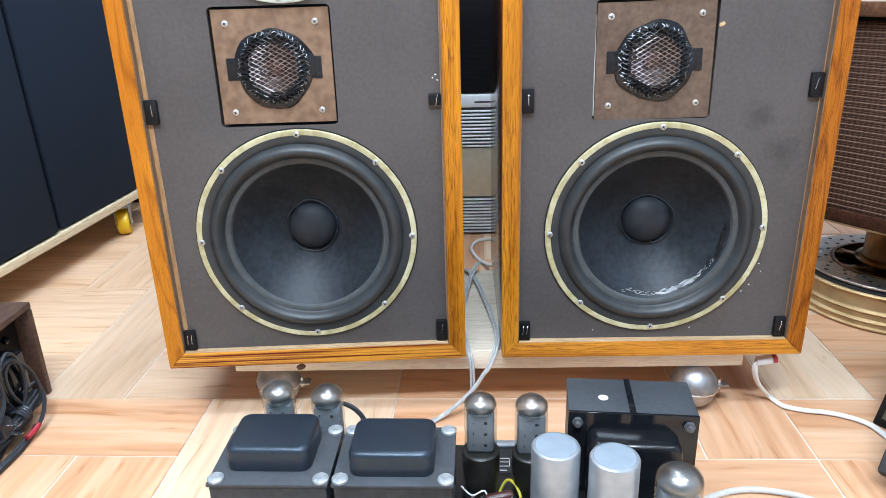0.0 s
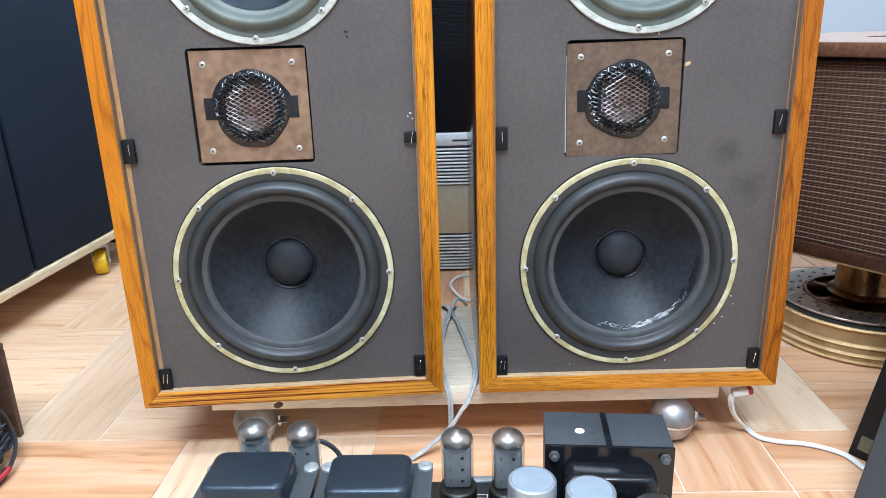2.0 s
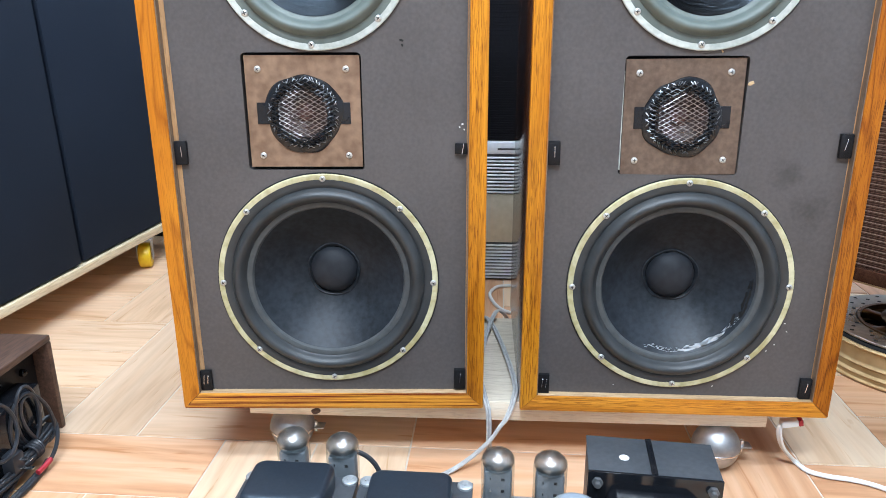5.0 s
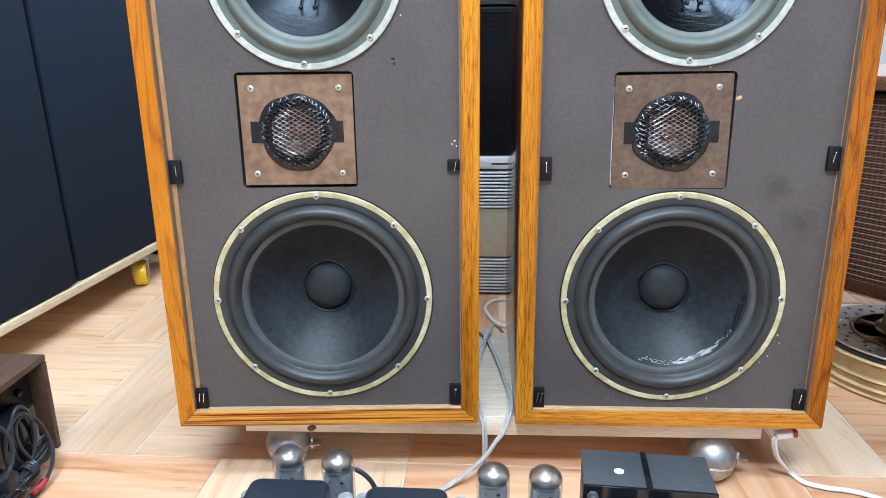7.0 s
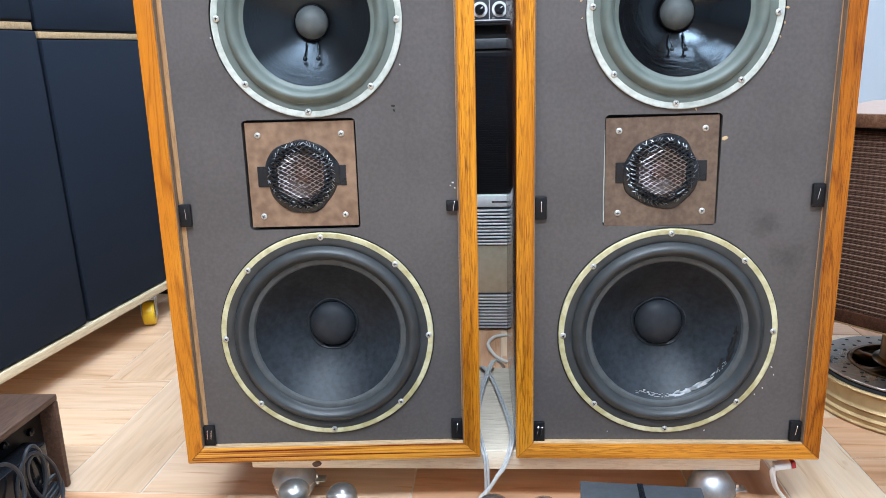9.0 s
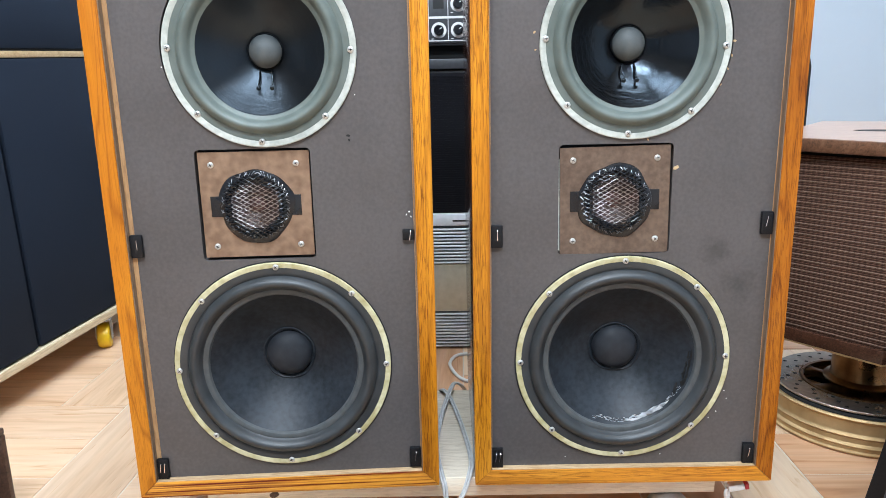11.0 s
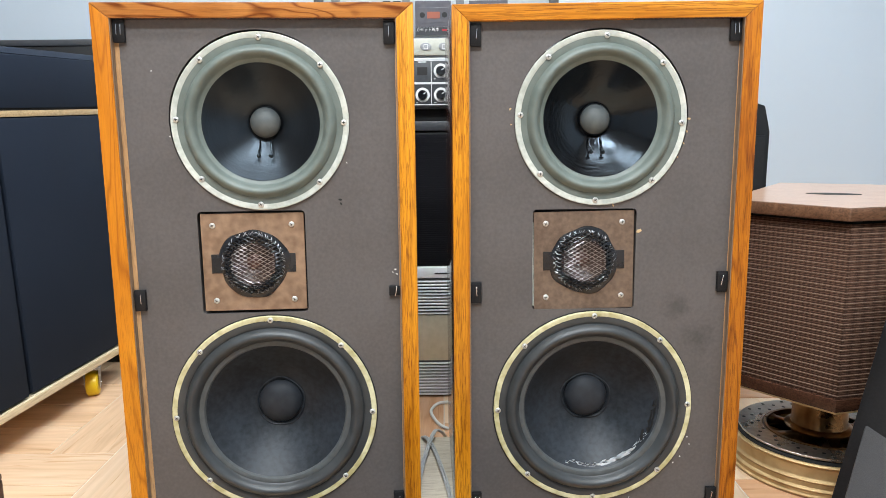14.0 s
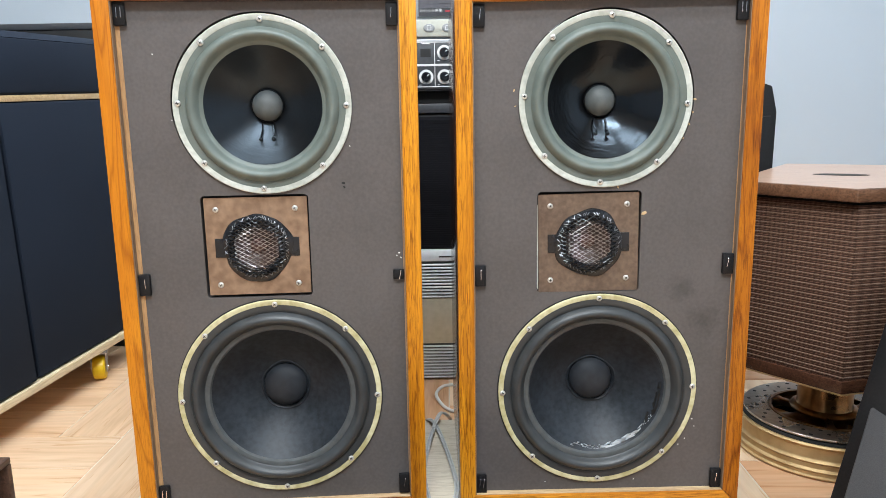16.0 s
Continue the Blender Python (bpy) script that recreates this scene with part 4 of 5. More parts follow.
def trolley():
    d = thing("cabinet_trolley", TROLLEY, "pale wooden trolley with yellow casters under black cabinets", "trolley")
    part("board", box_bm(-0.62, 0.014, -0.02, 0.905, 0.085, 0.104, 0.0015), pine_deep, d, "pale plywood board")
    for x, y in ((-0.014, 0.752), (-0.56, 0.752), (-0.014, 0.06), (-0.56, 0.06)):
        c = part("caster", box_bm(-0.026, 0.030, -0.024, 0.024, 0.0775, 0.0845, 0.001), zinc, d, "yellow plastic caster on a zinc fork")
        c.matrix_local = pose(x, y, 0.0, 0, 0, 113)
        part("wheel", moved(lathe_bm([(0.008, -0.0155), (0.029, -0.0155), (0.0325, -0.012), (0.0335, -0.004), (0.0335, 0.004), (0.0325, 0.012), (0.029, 0.0155), (0.008, 0.0155)], 28, "y"), pose(0, 0, 0.0335)), yellow_plastic, c, "bright yellow wheel")
        for s in (-1, 1):
            part("fork", prism_bm([(-0.012, 0.022), (0.010, 0.022), (0.020, 0.078), (-0.018, 0.078)], s * 0.0185 - 0.001, s * 0.0185 + 0.001), zinc, c)
        part("axle", moved(lathe_bm([(0, -0.022), (0.004, -0.022), (0.004, 0.022), (0, 0.022)], 12, "y"), pose(0, 0, 0.0335)), steel, c)
    return d


trolley()
cloth_cabinet(TROLLEY @ pose(0, 0.475, 0.1045), 0.490, 0.60, "tall black cabinet in dark navy cloth, on a wooden trolley")
cloth_cabinet(TROLLEY @ pose(0.004, 0.0, 0.1045), 0.462, 0.60, "tall black cabinet in dark navy cloth beside its twin")

dark_box = thing("covered_box", pose(-0.62, 1.22, 0, 0, 0, -3), "plain black covered box standing behind the trolley", "box")
part("body", box_bm(-0.31, 0.0, 0.0, 0.40, 0.0, 0.60, 0.006), black_vinyl, dark_box)

tall_box = thing("dark_cabinet", pose(-0.97, 1.13, 0), "tall dark cabinet standing behind the cloth-covered cabinets", "cabinet")
part("body", box_bm(-1.3, 0.0, 0.0, 0.45, 0.0, 0.952, 0.004), black_vinyl, tall_box)
part("top_edge", box_bm(-1.302, 0.002, -0.002, 0.452, 0.9525, 0.971, 0.003), dark_panel, tall_box, "grey top edge")

# ---- walnut-cased device with its cords ----
def cased_device():
    d = thing("cased_amplifier", pose(-0.706, 0.073, 0.0, 0, 0, 1.0), "small amplifier in a worn walnut case, open back, cords hanging out", "amplifier")
    L, D, H, t = 0.36, 0.30, 0.163, 0.011
    part("top_panel", box_bm(-D, 0, -L, 0, H - t, H, 0.0025), walnut_case, d, "worn walnut top")
    for y0, y1 in ((-L, -L + t), (-t, 0)):
        part("end_panel", box_bm(-D, 0, y0, y1, 0.0005, H - t - 0.0003, 0.002), walnut_case, d)
    part("foot_panel", box_bm(-D, -0.004, -L + t, -t, 0.006, 0.012, 0.001), black_board, d)
    part("back_plate", box_bm(-0.030, -0.026, -L + t + 0.001, -t - 0.001, 0.0125, H - t - 0.001), black_vinyl, d, "black back plate")
    part("transformer_box", box_bm(-0.0255, 0.012, -0.20, -0.062, 0.02, 0.112, 0.004), gloss_black, d, "black box on the back plate")
    part("vent", box_bm(-0.16, -0.05, -0.23, -0.115, H + 0.0002, H + 0.001), black_board, d, "dark vent in the top")
    for y, z in ((-0.045, 0.118), (-0.105, 0.128)):
        part("terminal", moved(lathe_bm([(0.006, 0), (0.006, 0.006), (0.004, 0.008), (0, 0.009)], 14), pose(-0.0262, y, z, 0, 90, 0)), gloss_black, d)
    return d


cased_device()


def power_cord():
    d = thing("power_cord", pose(-0.697, 0.0, 0.0), "tangled black power cord with a two-pin plug and red sleeve", "power cord")
    for k, (cy, cz, ry, rz, tilt) in enumerate(((-0.032, 0.082, 0.024, 0.050, 0.2), (-0.044, 0.075, 0.026, 0.046, -0.1), (-0.022, 0.070, 0.020, 0.047, 0.35), (-0.110, 0.10, 0.035, 0.040, 0.1))):
        pts = []
        for i in range(10):
            a = 2 * math.pi * i / 10
            y, z = ry * math.cos(a), rz * math.sin(a)
            pts.append((0.008 + 0.006 * math.sin(a + k) + 0.004 * k, cy + y * math.cos(tilt) - z * math.sin(tilt), cz + y * math.sin(tilt) + z * math.cos(tilt)))
        part("coil", tube_bm(pts, 0.0028, 8, closed=True), black_cable, d)
    for k in range(6):
        pts = []
        for i, (x, y, z) in enumerate(((0.012, 0.004, 0.040), (0.014, -0.02, 0.032), (0.016, -0.05, 0.026), (0.016, -0.09, 0.022), (0.012, -0.14, 0.018), (0.008, -0.20, 0.016))):
            w = 2 * math.pi * k / 6 + 0.55 * i
            pts.append((x + 0.0062 * math.cos(w), y, z + 0.0062 * math.sin(w)))
        part("bound_turn", tube_bm(pts, 0.0031, 8), black_cable, d, "bound turns of cord" if k == 0 else "")
    for k in range(4):
        y = -0.034 - 0.0045 * k
        part("tie", tube_bm([(0.0135 + 0.0115 * math.cos(math.pi * j / 4), y + 0.0012 * math.sin(math.pi * j / 4 + k), 0.029 + 0.0115 * math.sin(math.pi * j / 4)) for j in range(8)], 0.0024, 6, closed=True), black_cable, d)
    part("tail", tube_bm([(0.010, -0.020, 0.054), (0.014, 0.006, 0.058), (0.024, 0.004, 0.040), (0.034, -0.018, 0.024), (0.037, -0.040, 0.014)], 0.003, 8), black_cable, d)
    part("sleeve", tube_bm([(0.037, -0.040, 0.014), (0.037, -0.055, 0.0125), (0.036, -0.070, 0.012)], 0.0040, 10), red_plastic, d, "red sleeve")
    part("plug", box_bm(-0.006, 0.024, -0.097, -0.073, 0.022, 0.053, 0.004), black_cable, d, "black plug body")
    for z in (0.0295, 0.0440):
        part("prong", box_bm(0.024, 0.043, -0.0885, -0.0815, z, z + 0.0016, 0.0004, 1), steel, d)
    for k, pts in enumerate((((0.012, -0.08, 0.012), (0.018, -0.12, 0.005), (0.02, -0.2, 0.0045)), ((0.03, -0.06, 0.006), (0.03, -0.13, 0.0045), (0.016, -0.22, 0.0045)), ((0.024, -0.03, 0.0045), (0.036, -0.09, 0.0045), (0.03, -0.2, 0.0045)))):
        part("strand", tube_bm(pts, 0.004, 8), black_cable, d)
    return d


power_cord()


# ---- valve amplifier on the floor ----
CH = 0.062


def valve(parent, x, y, r, h, base, label=""):
    """A valve in its tall black base: clear glass, grey plate, silver flash in the crown."""
    v = part("valve", lathe_bm([(0, 0.0), (r * 1.02, 0.0), (r * 1.06, base * 0.35), (r * 1.16, base * 0.62), (r * 1.19, base * 0.80), (r * 1.17, base - 0.0015), (r * 1.10, base), (r * 1.02, base + 0.0004), (0, base + 0.0002)], 40), micanol, parent, label or "glass valve with silvered crown in a black base")
    v.matrix_local = pose(x, y, CH)
    part("collar", lathe_bm([(r * 1.10, 0), (r * 1.20, 0.001), (r * 1.20, 0.005), (r * 1.05, 0.0065)], 32), chassis_metal, v)
    zc = h - r * 0.72
    bend = [math.pi / 2 * k / 10 for k in range(10)]
    part("glass", lathe_bm([(r * 0.99, base + 0.0006), (r, base + 0.010)] + [(r * math.cos(a), zc + r * 0.72 * math.sin(a)) for a in bend] + [(0, h)], 40), glass, v, "clear glass envelope").visible_shadow = False
    q = r * 0.965
    part("getter_flash", lathe_bm([(q * math.cos(a), zc + (r * 0.72 - 0.001) * math.sin(a)) for a in [-0.30, -0.12] + bend] + [(0, h - 0.001)], 40), getter, v, "dull silver flash inside the crown")
    top = base + (zc - base) * 0.84
    part("plate", box_bm(-r * 0.84, r * 0.84, -r * 0.50, r * 0.50, base + 0.001, top, 0.004), plate_grey, v, "grey plate with small holes")
    for k in range(3):
        z = base + 0.004 + (top - base - 0.006) * (k + 0.5) / 3
        part("hole", box_bm(r * 0.20, r * 0.40, -r * 0.50 - 0.0004, -r * 0.49, z - 0.0016, z + 0.0016), slot_dark, v)
        part("rivet", box_bm(-r * 0.46, -r * 0.40, -r * 0.50 - 0.0006, -r * 0.49, z - 0.001, z + 0.0025), steel, v)
    part("mica", lathe_bm([(0, top + 0.0006), (r * 0.80, top + 0.0006), (r * 0.80, top + 0.0012), (0, top + 0.0012)], 24), glass, v, "clear mica disc")
    part("getter_stem", box_bm(-0.0012, 0.0012, -0.0008, 0.0008, top + 0.0013, zc + r * 0.2), plate_grey, v)
    return v


def rounded_box(x0, x1, y0, y1, z0, z1, side, top):
    """A pressed cover: rounded upright corners and a rounded top edge, as stacked rings."""
    bm = bmesh.new()
    levels = [(0.0, z0), (0.0, z1 - top)] + [(top * (1 - math.cos(a)), z1 - top + top * math.sin(a)) for a in (math.pi / 2 * k / 5 for k in range(1, 6))]
    rings = []
    for inset, z in levels:
        ring = []
        r = max(side - inset * 0.5, 0.002)
        for sx, sy, start in ((1, 1, 0), (-1, 1, 90), (-1, -1, 180), (1, -1, 270)):
            cx, cy = (x1 - inset - r if sx > 0 else x0 + inset + r), (y1 - inset - r if sy > 0 else y0 + inset + r)
            for k in range(7):
                q = radians(start + 15 * k)
                ring.append(bm.verts.new((cx + r * math.cos(q), cy + r * math.sin(q), z)))
        rings.append(ring)
    n = len(rings[0])
    for a, b in zip(rings, rings[1:]):
        for i in range(n):
            bm.faces.new((a[i], a[(i + 1) % n], b[(i + 1) % n], b[i]))
    bm.faces.new(rings[-1]), bm.faces.new(rings[0][::-1])
    return bm


def bolt(parent, x, y, z, mat, r=0.0075):
    b = part("bolt", lathe_bm([(r, 0), (r, 0.0022), (r * 0.86, 0.0034), (r * 0.40, 0.0036), (r * 0.36, 0.0046), (0, 0.005)], 16), mat, parent)
    b.matrix_local = pose(x, y, z)
    return b


def valve_amplifier():
    d = thing("valve_amplifier", pose(0, 0, 0), "black valve amplifier with unlit valves and silver cans", "valve amplifier")
    part("chassis", box_bm(-0.268, 0.232, -0.470, -0.150, 0.008, CH, 0.002), chassis_metal, d, "dark metal chassis")
    part("chassis_edge", box_bm(-0.020, 0.10, -0.157, -0.146, CH + 0.0005, CH + 0.004, 0.0005), aluminium, d, "bright bare metal edge")
    for x in (-0.24, 0.21):
        for y in (-0.445, -0.165):
            part("foot", moved(lathe_bm([(0, 0), (0.011, 0), (0.012, 0.008), (0, 0.008)], 16), pose(x, y, 0)), micanol, d)
    for x0, x1, kx in ((-0.272, -0.152, 0), (-0.149, -0.030, 1)):
        y0, y1, zt = -0.358, -0.262, 0.166
        ot = part("output_transformer", box_bm(x0 + 0.002, x1 - 0.002, y0 + 0.002, y1 - 0.002, CH + 0.0005, zt - 0.004, 0.001), lamination, d, "black output transformer with a rounded cover")
        part("flange", box_bm(x0, x1, y0, y1, zt - 0.0038, zt, 0.0008), dusty_black, ot)
        part("cover", rounded_box(x0 + (0.0145, 0.0155)[kx], x1 - (0.021, 0.020)[kx], y0 + (0.020, 0.013)[kx], y1 - (0.010, 0.018)[kx], zt + 0.0002, zt + 0.026, 0.011, 0.006), crackle_black, ot, "rounded black pressed cover")
        for bx in (x0 + 0.008, x1 - 0.008):
            for by in (y0 + 0.008, y1 - 0.008):
                bolt(ot, bx, by, zt, pale_zinc, 0.0082)
    pt = part("power_transformer", box_bm(-0.0690, 0.0690, -0.026, 0.040, 0.0, 0.1035, 0.0015), lamination, d, "large black power transformer with glossy end bell")
    pt.matrix_local = pose(0.1655, -0.210, CH + 0.0005, 0, 0, -4.2)
    part("core_top", box_bm(-0.0700, 0.0700, -0.027, 0.041, 0.1037, 0.1057, 0.0006), dusty_black, pt)
    part("seam", box_bm(-0.0035, 0.0035, -0.0275, 0.0405, 0.1058, 0.1072, 0.0005), gloss_black, pt, "raised seam")
    part("paint_dot", moved(lathe_bm([(0.0055, 0), (0.0055, 0.0004), (0, 0.0005)], 18), pose(-0.030, 0.0, 0.1058)), print_white, pt, "white paint dot")
    part("frame_plate", box_bm(-0.0705, 0.0705, -0.031, -0.0275, -0.0, 0.106, 0.001), gloss_black, pt)
    bell = moved(rounded_box(-0.0505, 0.0500, 0.010, 0.0865, 0.0312, 0.062, 0.012, 0.006), pose(0, 0, 0, 90))
    part("end_bell", bell, gloss_black, pt, "glossy black pressed end bell")
    for x in (-0.060, 0.060):
        for z in (0.012, 0.094):
            b = part("nut", lathe_bm([(0.006, 0), (0.006, 0.004), (0.0032, 0.0042), (0.0032, 0.009), (0, 0.0094)], 6), grey_case, pt)
            b.matrix_local = pose(x, -0.0312, z, 90, 0, 0)
    for x, y, h in ((-0.004, -0.243, 0.1335), (0.0515, -0.246, 0.1335), (-0.229, -0.236, 0.1435), (-0.174, -0.238, 0.1405)):
        valve(d, x, y, 0.0180, h, 0.062)
    valve(d, 0.186, -0.345, 0.0225, 0.1185, 0.044, "wide glass rectifier valve with silvered top")
    for x, y, h in ((0.0705, -0.318, 0.122), (0.1255, -0.335, 0.122)):
        r = 0.0243
        can = part("capacitor_can", lathe_bm([(0, 0), (r, 0), (r, h - 0.0025), (r - 0.0008, h - 0.0008), (r - 0.003, h), (0, h)], 48), aluminium, d, "brushed aluminium capacitor can")
        can.matrix_local = pose(x, y, CH)
        part("can_top", lathe_bm([(r - 0.0035, h + 0.0001), (r - 0.004, h + 0.0005), (0, h + 0.0005)], 48), can_top, can, "flat top, tinted bluish for the light from above")
        for k in range(4):
            part("print_bar", box_bm(-0.0040 + 0.0028 * k, -0.0026 + 0.0028 * k, -r - 0.0002, -r + 0.0015, 0.035, 0.060 + 0.004 * (k % 2)), grey_button, can)
    part("resistor", moved(lathe_bm([(0, -0.016), (0.005, -0.015), (0.006, -0.012), (0.006, 0.012), (0.005, 0.015), (0, 0.016)], 16), pose(0.016, -0.272, CH + 0.019, 0, 84, 8)), brown_part, d, "brown axial capacitor")
    part("hookup_wire", tube_bm([(0.016, -0.246, CH + 0.003), (0.025, -0.243, CH + 0.019), (0.034, -0.252, CH + 0.021), (0.040, -0.272, CH + 0.017), (0.041, -0.285, CH + 0.003)], 0.0017, 6), brass_wire, d, "yellow hook-up wire")
    part("hookup_wire", tube_bm([(-0.024, -0.236, CH + 0.002), (-0.026, -0.258, CH + 0.022), (-0.014, -0.270, CH + 0.020), (0.000, -0.270, CH + 0.026), (0.006, -0.275, CH + 0.006)], 0.0010, 6), white_cable, d, "white hook-up wire")
    part("tag_strip", box_bm(-0.022, 0.052, -0.284, -0.276, CH + 0.0005, CH + 0.014, 0.001), brown_part, d)
    for k in range(6):
        part("solder_tag", tube_bm([(-0.016 + 0.011 * k, -0.280, CH + 0.014), (-0.016 + 0.011 * k, -0.279, CH + 0.021), (-0.013 + 0.011 * k, -0.274, CH + 0.022), (-0.012 + 0.011 * k, -0.270, CH + 0.017)], 0.0012, 5), steel, d)
    label_plate = part("label_plate", box_bm(0.015, 0.032, -0.208, -0.178, CH + 0.0003, CH + 0.001), chassis_metal, d, "small dark printed label")
    for x0, x1, y0, y1 in ((0.016, 0.031, -0.1800, -0.1792), (0.016, 0.031, -0.1870, -0.1863), (0.016, 0.031, -0.1950, -0.1942), (0.016, 0.0166, -0.1942, -0.18), (0.0304, 0.031, -0.1942, -0.18), (0.019, 0.027, -0.2030, -0.2016)):
        part("print_bar", box_bm(x0, x1, y0, y1, CH + 0.0011, CH + 0.0014), print_white, label_plate)
    part("input_jack", moved(lathe_bm([(0, 0.0004), (0.008, 0.0004), (0.008, 0.029), (0.010, 0.030), (0.010, 0.042), (0.006, 0.044), (0.005, 0.054), (0, 0.055)], 20), pose(-0.046, -0.240, CH)), chrome, d, "bright metal jack")
    part("black_lead", tube_bm([(-0.206, -0.19, CH), (-0.208, -0.178, CH + 0.04), (-0.194, -0.17, CH + 0.068), (-0.168, -0.172, CH + 0.074), (-0.146, -0.178, CH + 0.056), (-0.140, -0.19, CH + 0.02), (-0.140, -0.195, CH)], 0.003, 8), black_cable, d, "looped black lead")
    return d


valve_amplifier()


# ---- grille-clothed loudspeaker on a motorcycle wheel ----
HEX = [(0.724, 0.228), (1.175, 0.330), (1.20, 0.62), (0.86, 0.78), (0.585, 0.405)]


def grown(outline, d):
    cx, cy = sum(p[0] for p in outline) / len(outline), sum(p[1] for p in outline) / len(outline)
    return [(x + d * (x - cx) / math.hypot(x - cx, y - cy), y + d * (y - cy) / math.hypot(x - cx, y - cy)) for x, y in outline]


def five_sided_speaker():
    d = thing("five_sided_loudspeaker", pose(0, 0, 0), "five-sided loudspeaker, brown woven grille, walnut top, on gold wheel", "loudspeaker")
    part("top_board", prism_bm(grown(HEX, 0.015), 0.5400, 0.5635, 0.0025, "z"), walnut, d, "walnut edge of the top board")
    part("top_veneer", prism_bm(grown(HEX, 0.0125), 0.5636, 0.5640, 0, "z"), walnut_top, d, "walnut top board")
    part("bottom_board", prism_bm(grown(HEX, 0.003), 0.1880, 0.2120, 0.002, "z"), walnut_gloss, d, "dark glossy walnut bottom board")
    # Gold strip drawn for the light caught along the board's lower edge.
    part("bottom_trim", prism_bm(grown(HEX, 0.0015), 0.1846, 0.1878, 0.0006, "z"), gold_paint, d, "thin gold strip standing in for light on the bottom board's edge")
    part("shadow_gap", prism_bm(grown(HEX, -0.012), 0.5330, 0.5400, 0, "z"), black_board, d)
    part("grille", prism_bm(grown(HEX, -0.004), 0.2122, 0.5330, 0.002, "z"), grille_cloth, d, "brown woven grille cloth")
    grille = d.children[-1].data
    grille.materials.append(grille_cloth_front)
    for face in grille.polygons:
        face.material_index = 1 if face.normal.dot(Vector((0.221, -0.975, 0.0))) > 0.9 else 0
    thread = []
    for k in range(33):
        z = 0.2180 + 0.0096 * k
        ring = grown(HEX, -0.0036)
        thread.append(tube_bm([(x, y, z) for x, y in ring[-1:] + ring[:2]], 0.0008, 5, smooth=1))
    tagged(part("threads", join_bm(*thread), thread_pale, d, "pale raised threads"), kind="stuff")
    slot = lathe_bm([(0.052, 0), (0.052, 0.0005), (0, 0.0006)], 32, wobble=None)
    bmesh.ops.scale(slot, vec=(1, 0.42, 1), verts=slot.verts[:])
    part("handle_slot", moved(slot, pose(0.824, 0.477, 0.5641, 0, 0, -22)), black_board, d, "dark oval slot in the top")
    return d


five_sided_speaker()


def gold_wheel():
    d = thing("motorcycle_wheel", pose(0.795, 0.410, 0.0), "gold cast motorcycle wheel with brake disc, lying flat as a stand", "wheel")
    R = 0.172
    rim = [(R - 0.035, 0.003), (R - 0.004, 0.0), (R, 0.003), (R, 0.0055), (R - 0.004, 0.0080), (R - 0.0050, 0.0140), (R - 0.0020, 0.0165), (R - 0.0045, 0.0190), (R - 0.0070, 0.0210),
           (R - 0.0085, 0.0300), (R - 0.0040, 0.0335), (R - 0.0080, 0.0370), (R - 0.0095, 0.0400), (R - 0.0090, 0.0600), (R - 0.0050, 0.0630), (R - 0.0030, 0.0660), (R - 0.0060, 0.0690), (R - 0.0120, 0.0680), (R - 0.0160, 0.0600), (R - 0.030, 0.050), (R - 0.036, 0.045), (R - 0.036, 0.014)]
    part("rim", lathe_bm(rim, 96), gold_paint, d, "dull gold cast rim")
    # Shade in the well and below the disc is put in as black surfaces.
    part("tyre_seat", lathe_bm([(R - 0.030, 0.030), (0.03, 0.026)], 72), black_board, d, "black sheet standing in for shade in the rim's well")
    part("shadow_ring", lathe_bm([(R - 0.0115, 0.0685), (R - 0.0125, 0.0720), (R - 0.0220, 0.0740), (R - 0.0300, 0.0720)], 96), black_board, d, "black ring standing in for shade under the disc's edge")
    for k in range(6):
        a = 60 * k + 12
        part("spoke", moved(prism_bm([(0.032, -0.012), (0.075, -0.007), (0.135, -0.012), (0.135, 0.012), (0.075, 0.007), (0.032, 0.012)], 0.032, 0.050, 0.003, "z"), pose(0, 0, 0, 0, 0, a)), gold_paint, d, "gold cast spoke")
    part("brake_disc", lathe_bm([(0.108, 0.0752), (0.156, 0.0752), (0.157, 0.0760), (0.157, 0.0790), (0.156, 0.0798), (0.108, 0.0798), (0.107, 0.0775), (0.108, 0.0752)], 96), disc_steel, d, "drilled steel brake disc")
    hole = to_mesh("drilled_hole", lathe_bm([(0.0038, 0), (0.0038, 0.0003), (0, 0.0004)], 12), slot_dark, 0)
    for k in range(18):
        for j in range(3):
            a = math.radians(20 * k + 7 * j)
            q = 0.116 + 0.0145 * j
            h = part("drilled_hole", hole, None, d)
            h.matrix_local = pose(q * math.cos(a), q * math.sin(a), 0.0799)
    for k in range(6):
        a = 60 * k + 12
        part("carrier", moved(prism_bm([(0.030, -0.014), (0.060, -0.0075), (0.088, -0.008), (0.106, -0.018), (0.106, 0.018), (0.088, 0.008), (0.060, 0.0075), (0.030, 0.014)], 0.0640, 0.0785, 0.002, "z"), pose(0, 0, 0, 0, 0, a)), gold_dark, d, "gold disc carrier arm")
    part("carrier_ring", lathe_bm([(0.1005, 0.070), (0.1065, 0.070), (0.1065, 0.0812), (0.1005, 0.0812), (0.1005, 0.070)], 72), gold_dark, d)
    part("hub", lathe_bm([(0, 0.03), (0.046, 0.03), (0.048, 0.079), (0.064, 0.0815), (0.066, 0.086), (0.062, 0.0905), (0.055, 0.093), (0.053, 0.100), (0.053, 0.174), (0, 0.174)], 48), gold_dark, d, "dark bronze hub")
    part("support_plate", lathe_bm([(0, 0.1745), (0.092, 0.1745), (0.096, 0.178), (0.096, 0.1875), (0, 0.1875)], 72), gold_dark, d, "round gold plate under the loudspeaker")
    return d


gold_wheel()


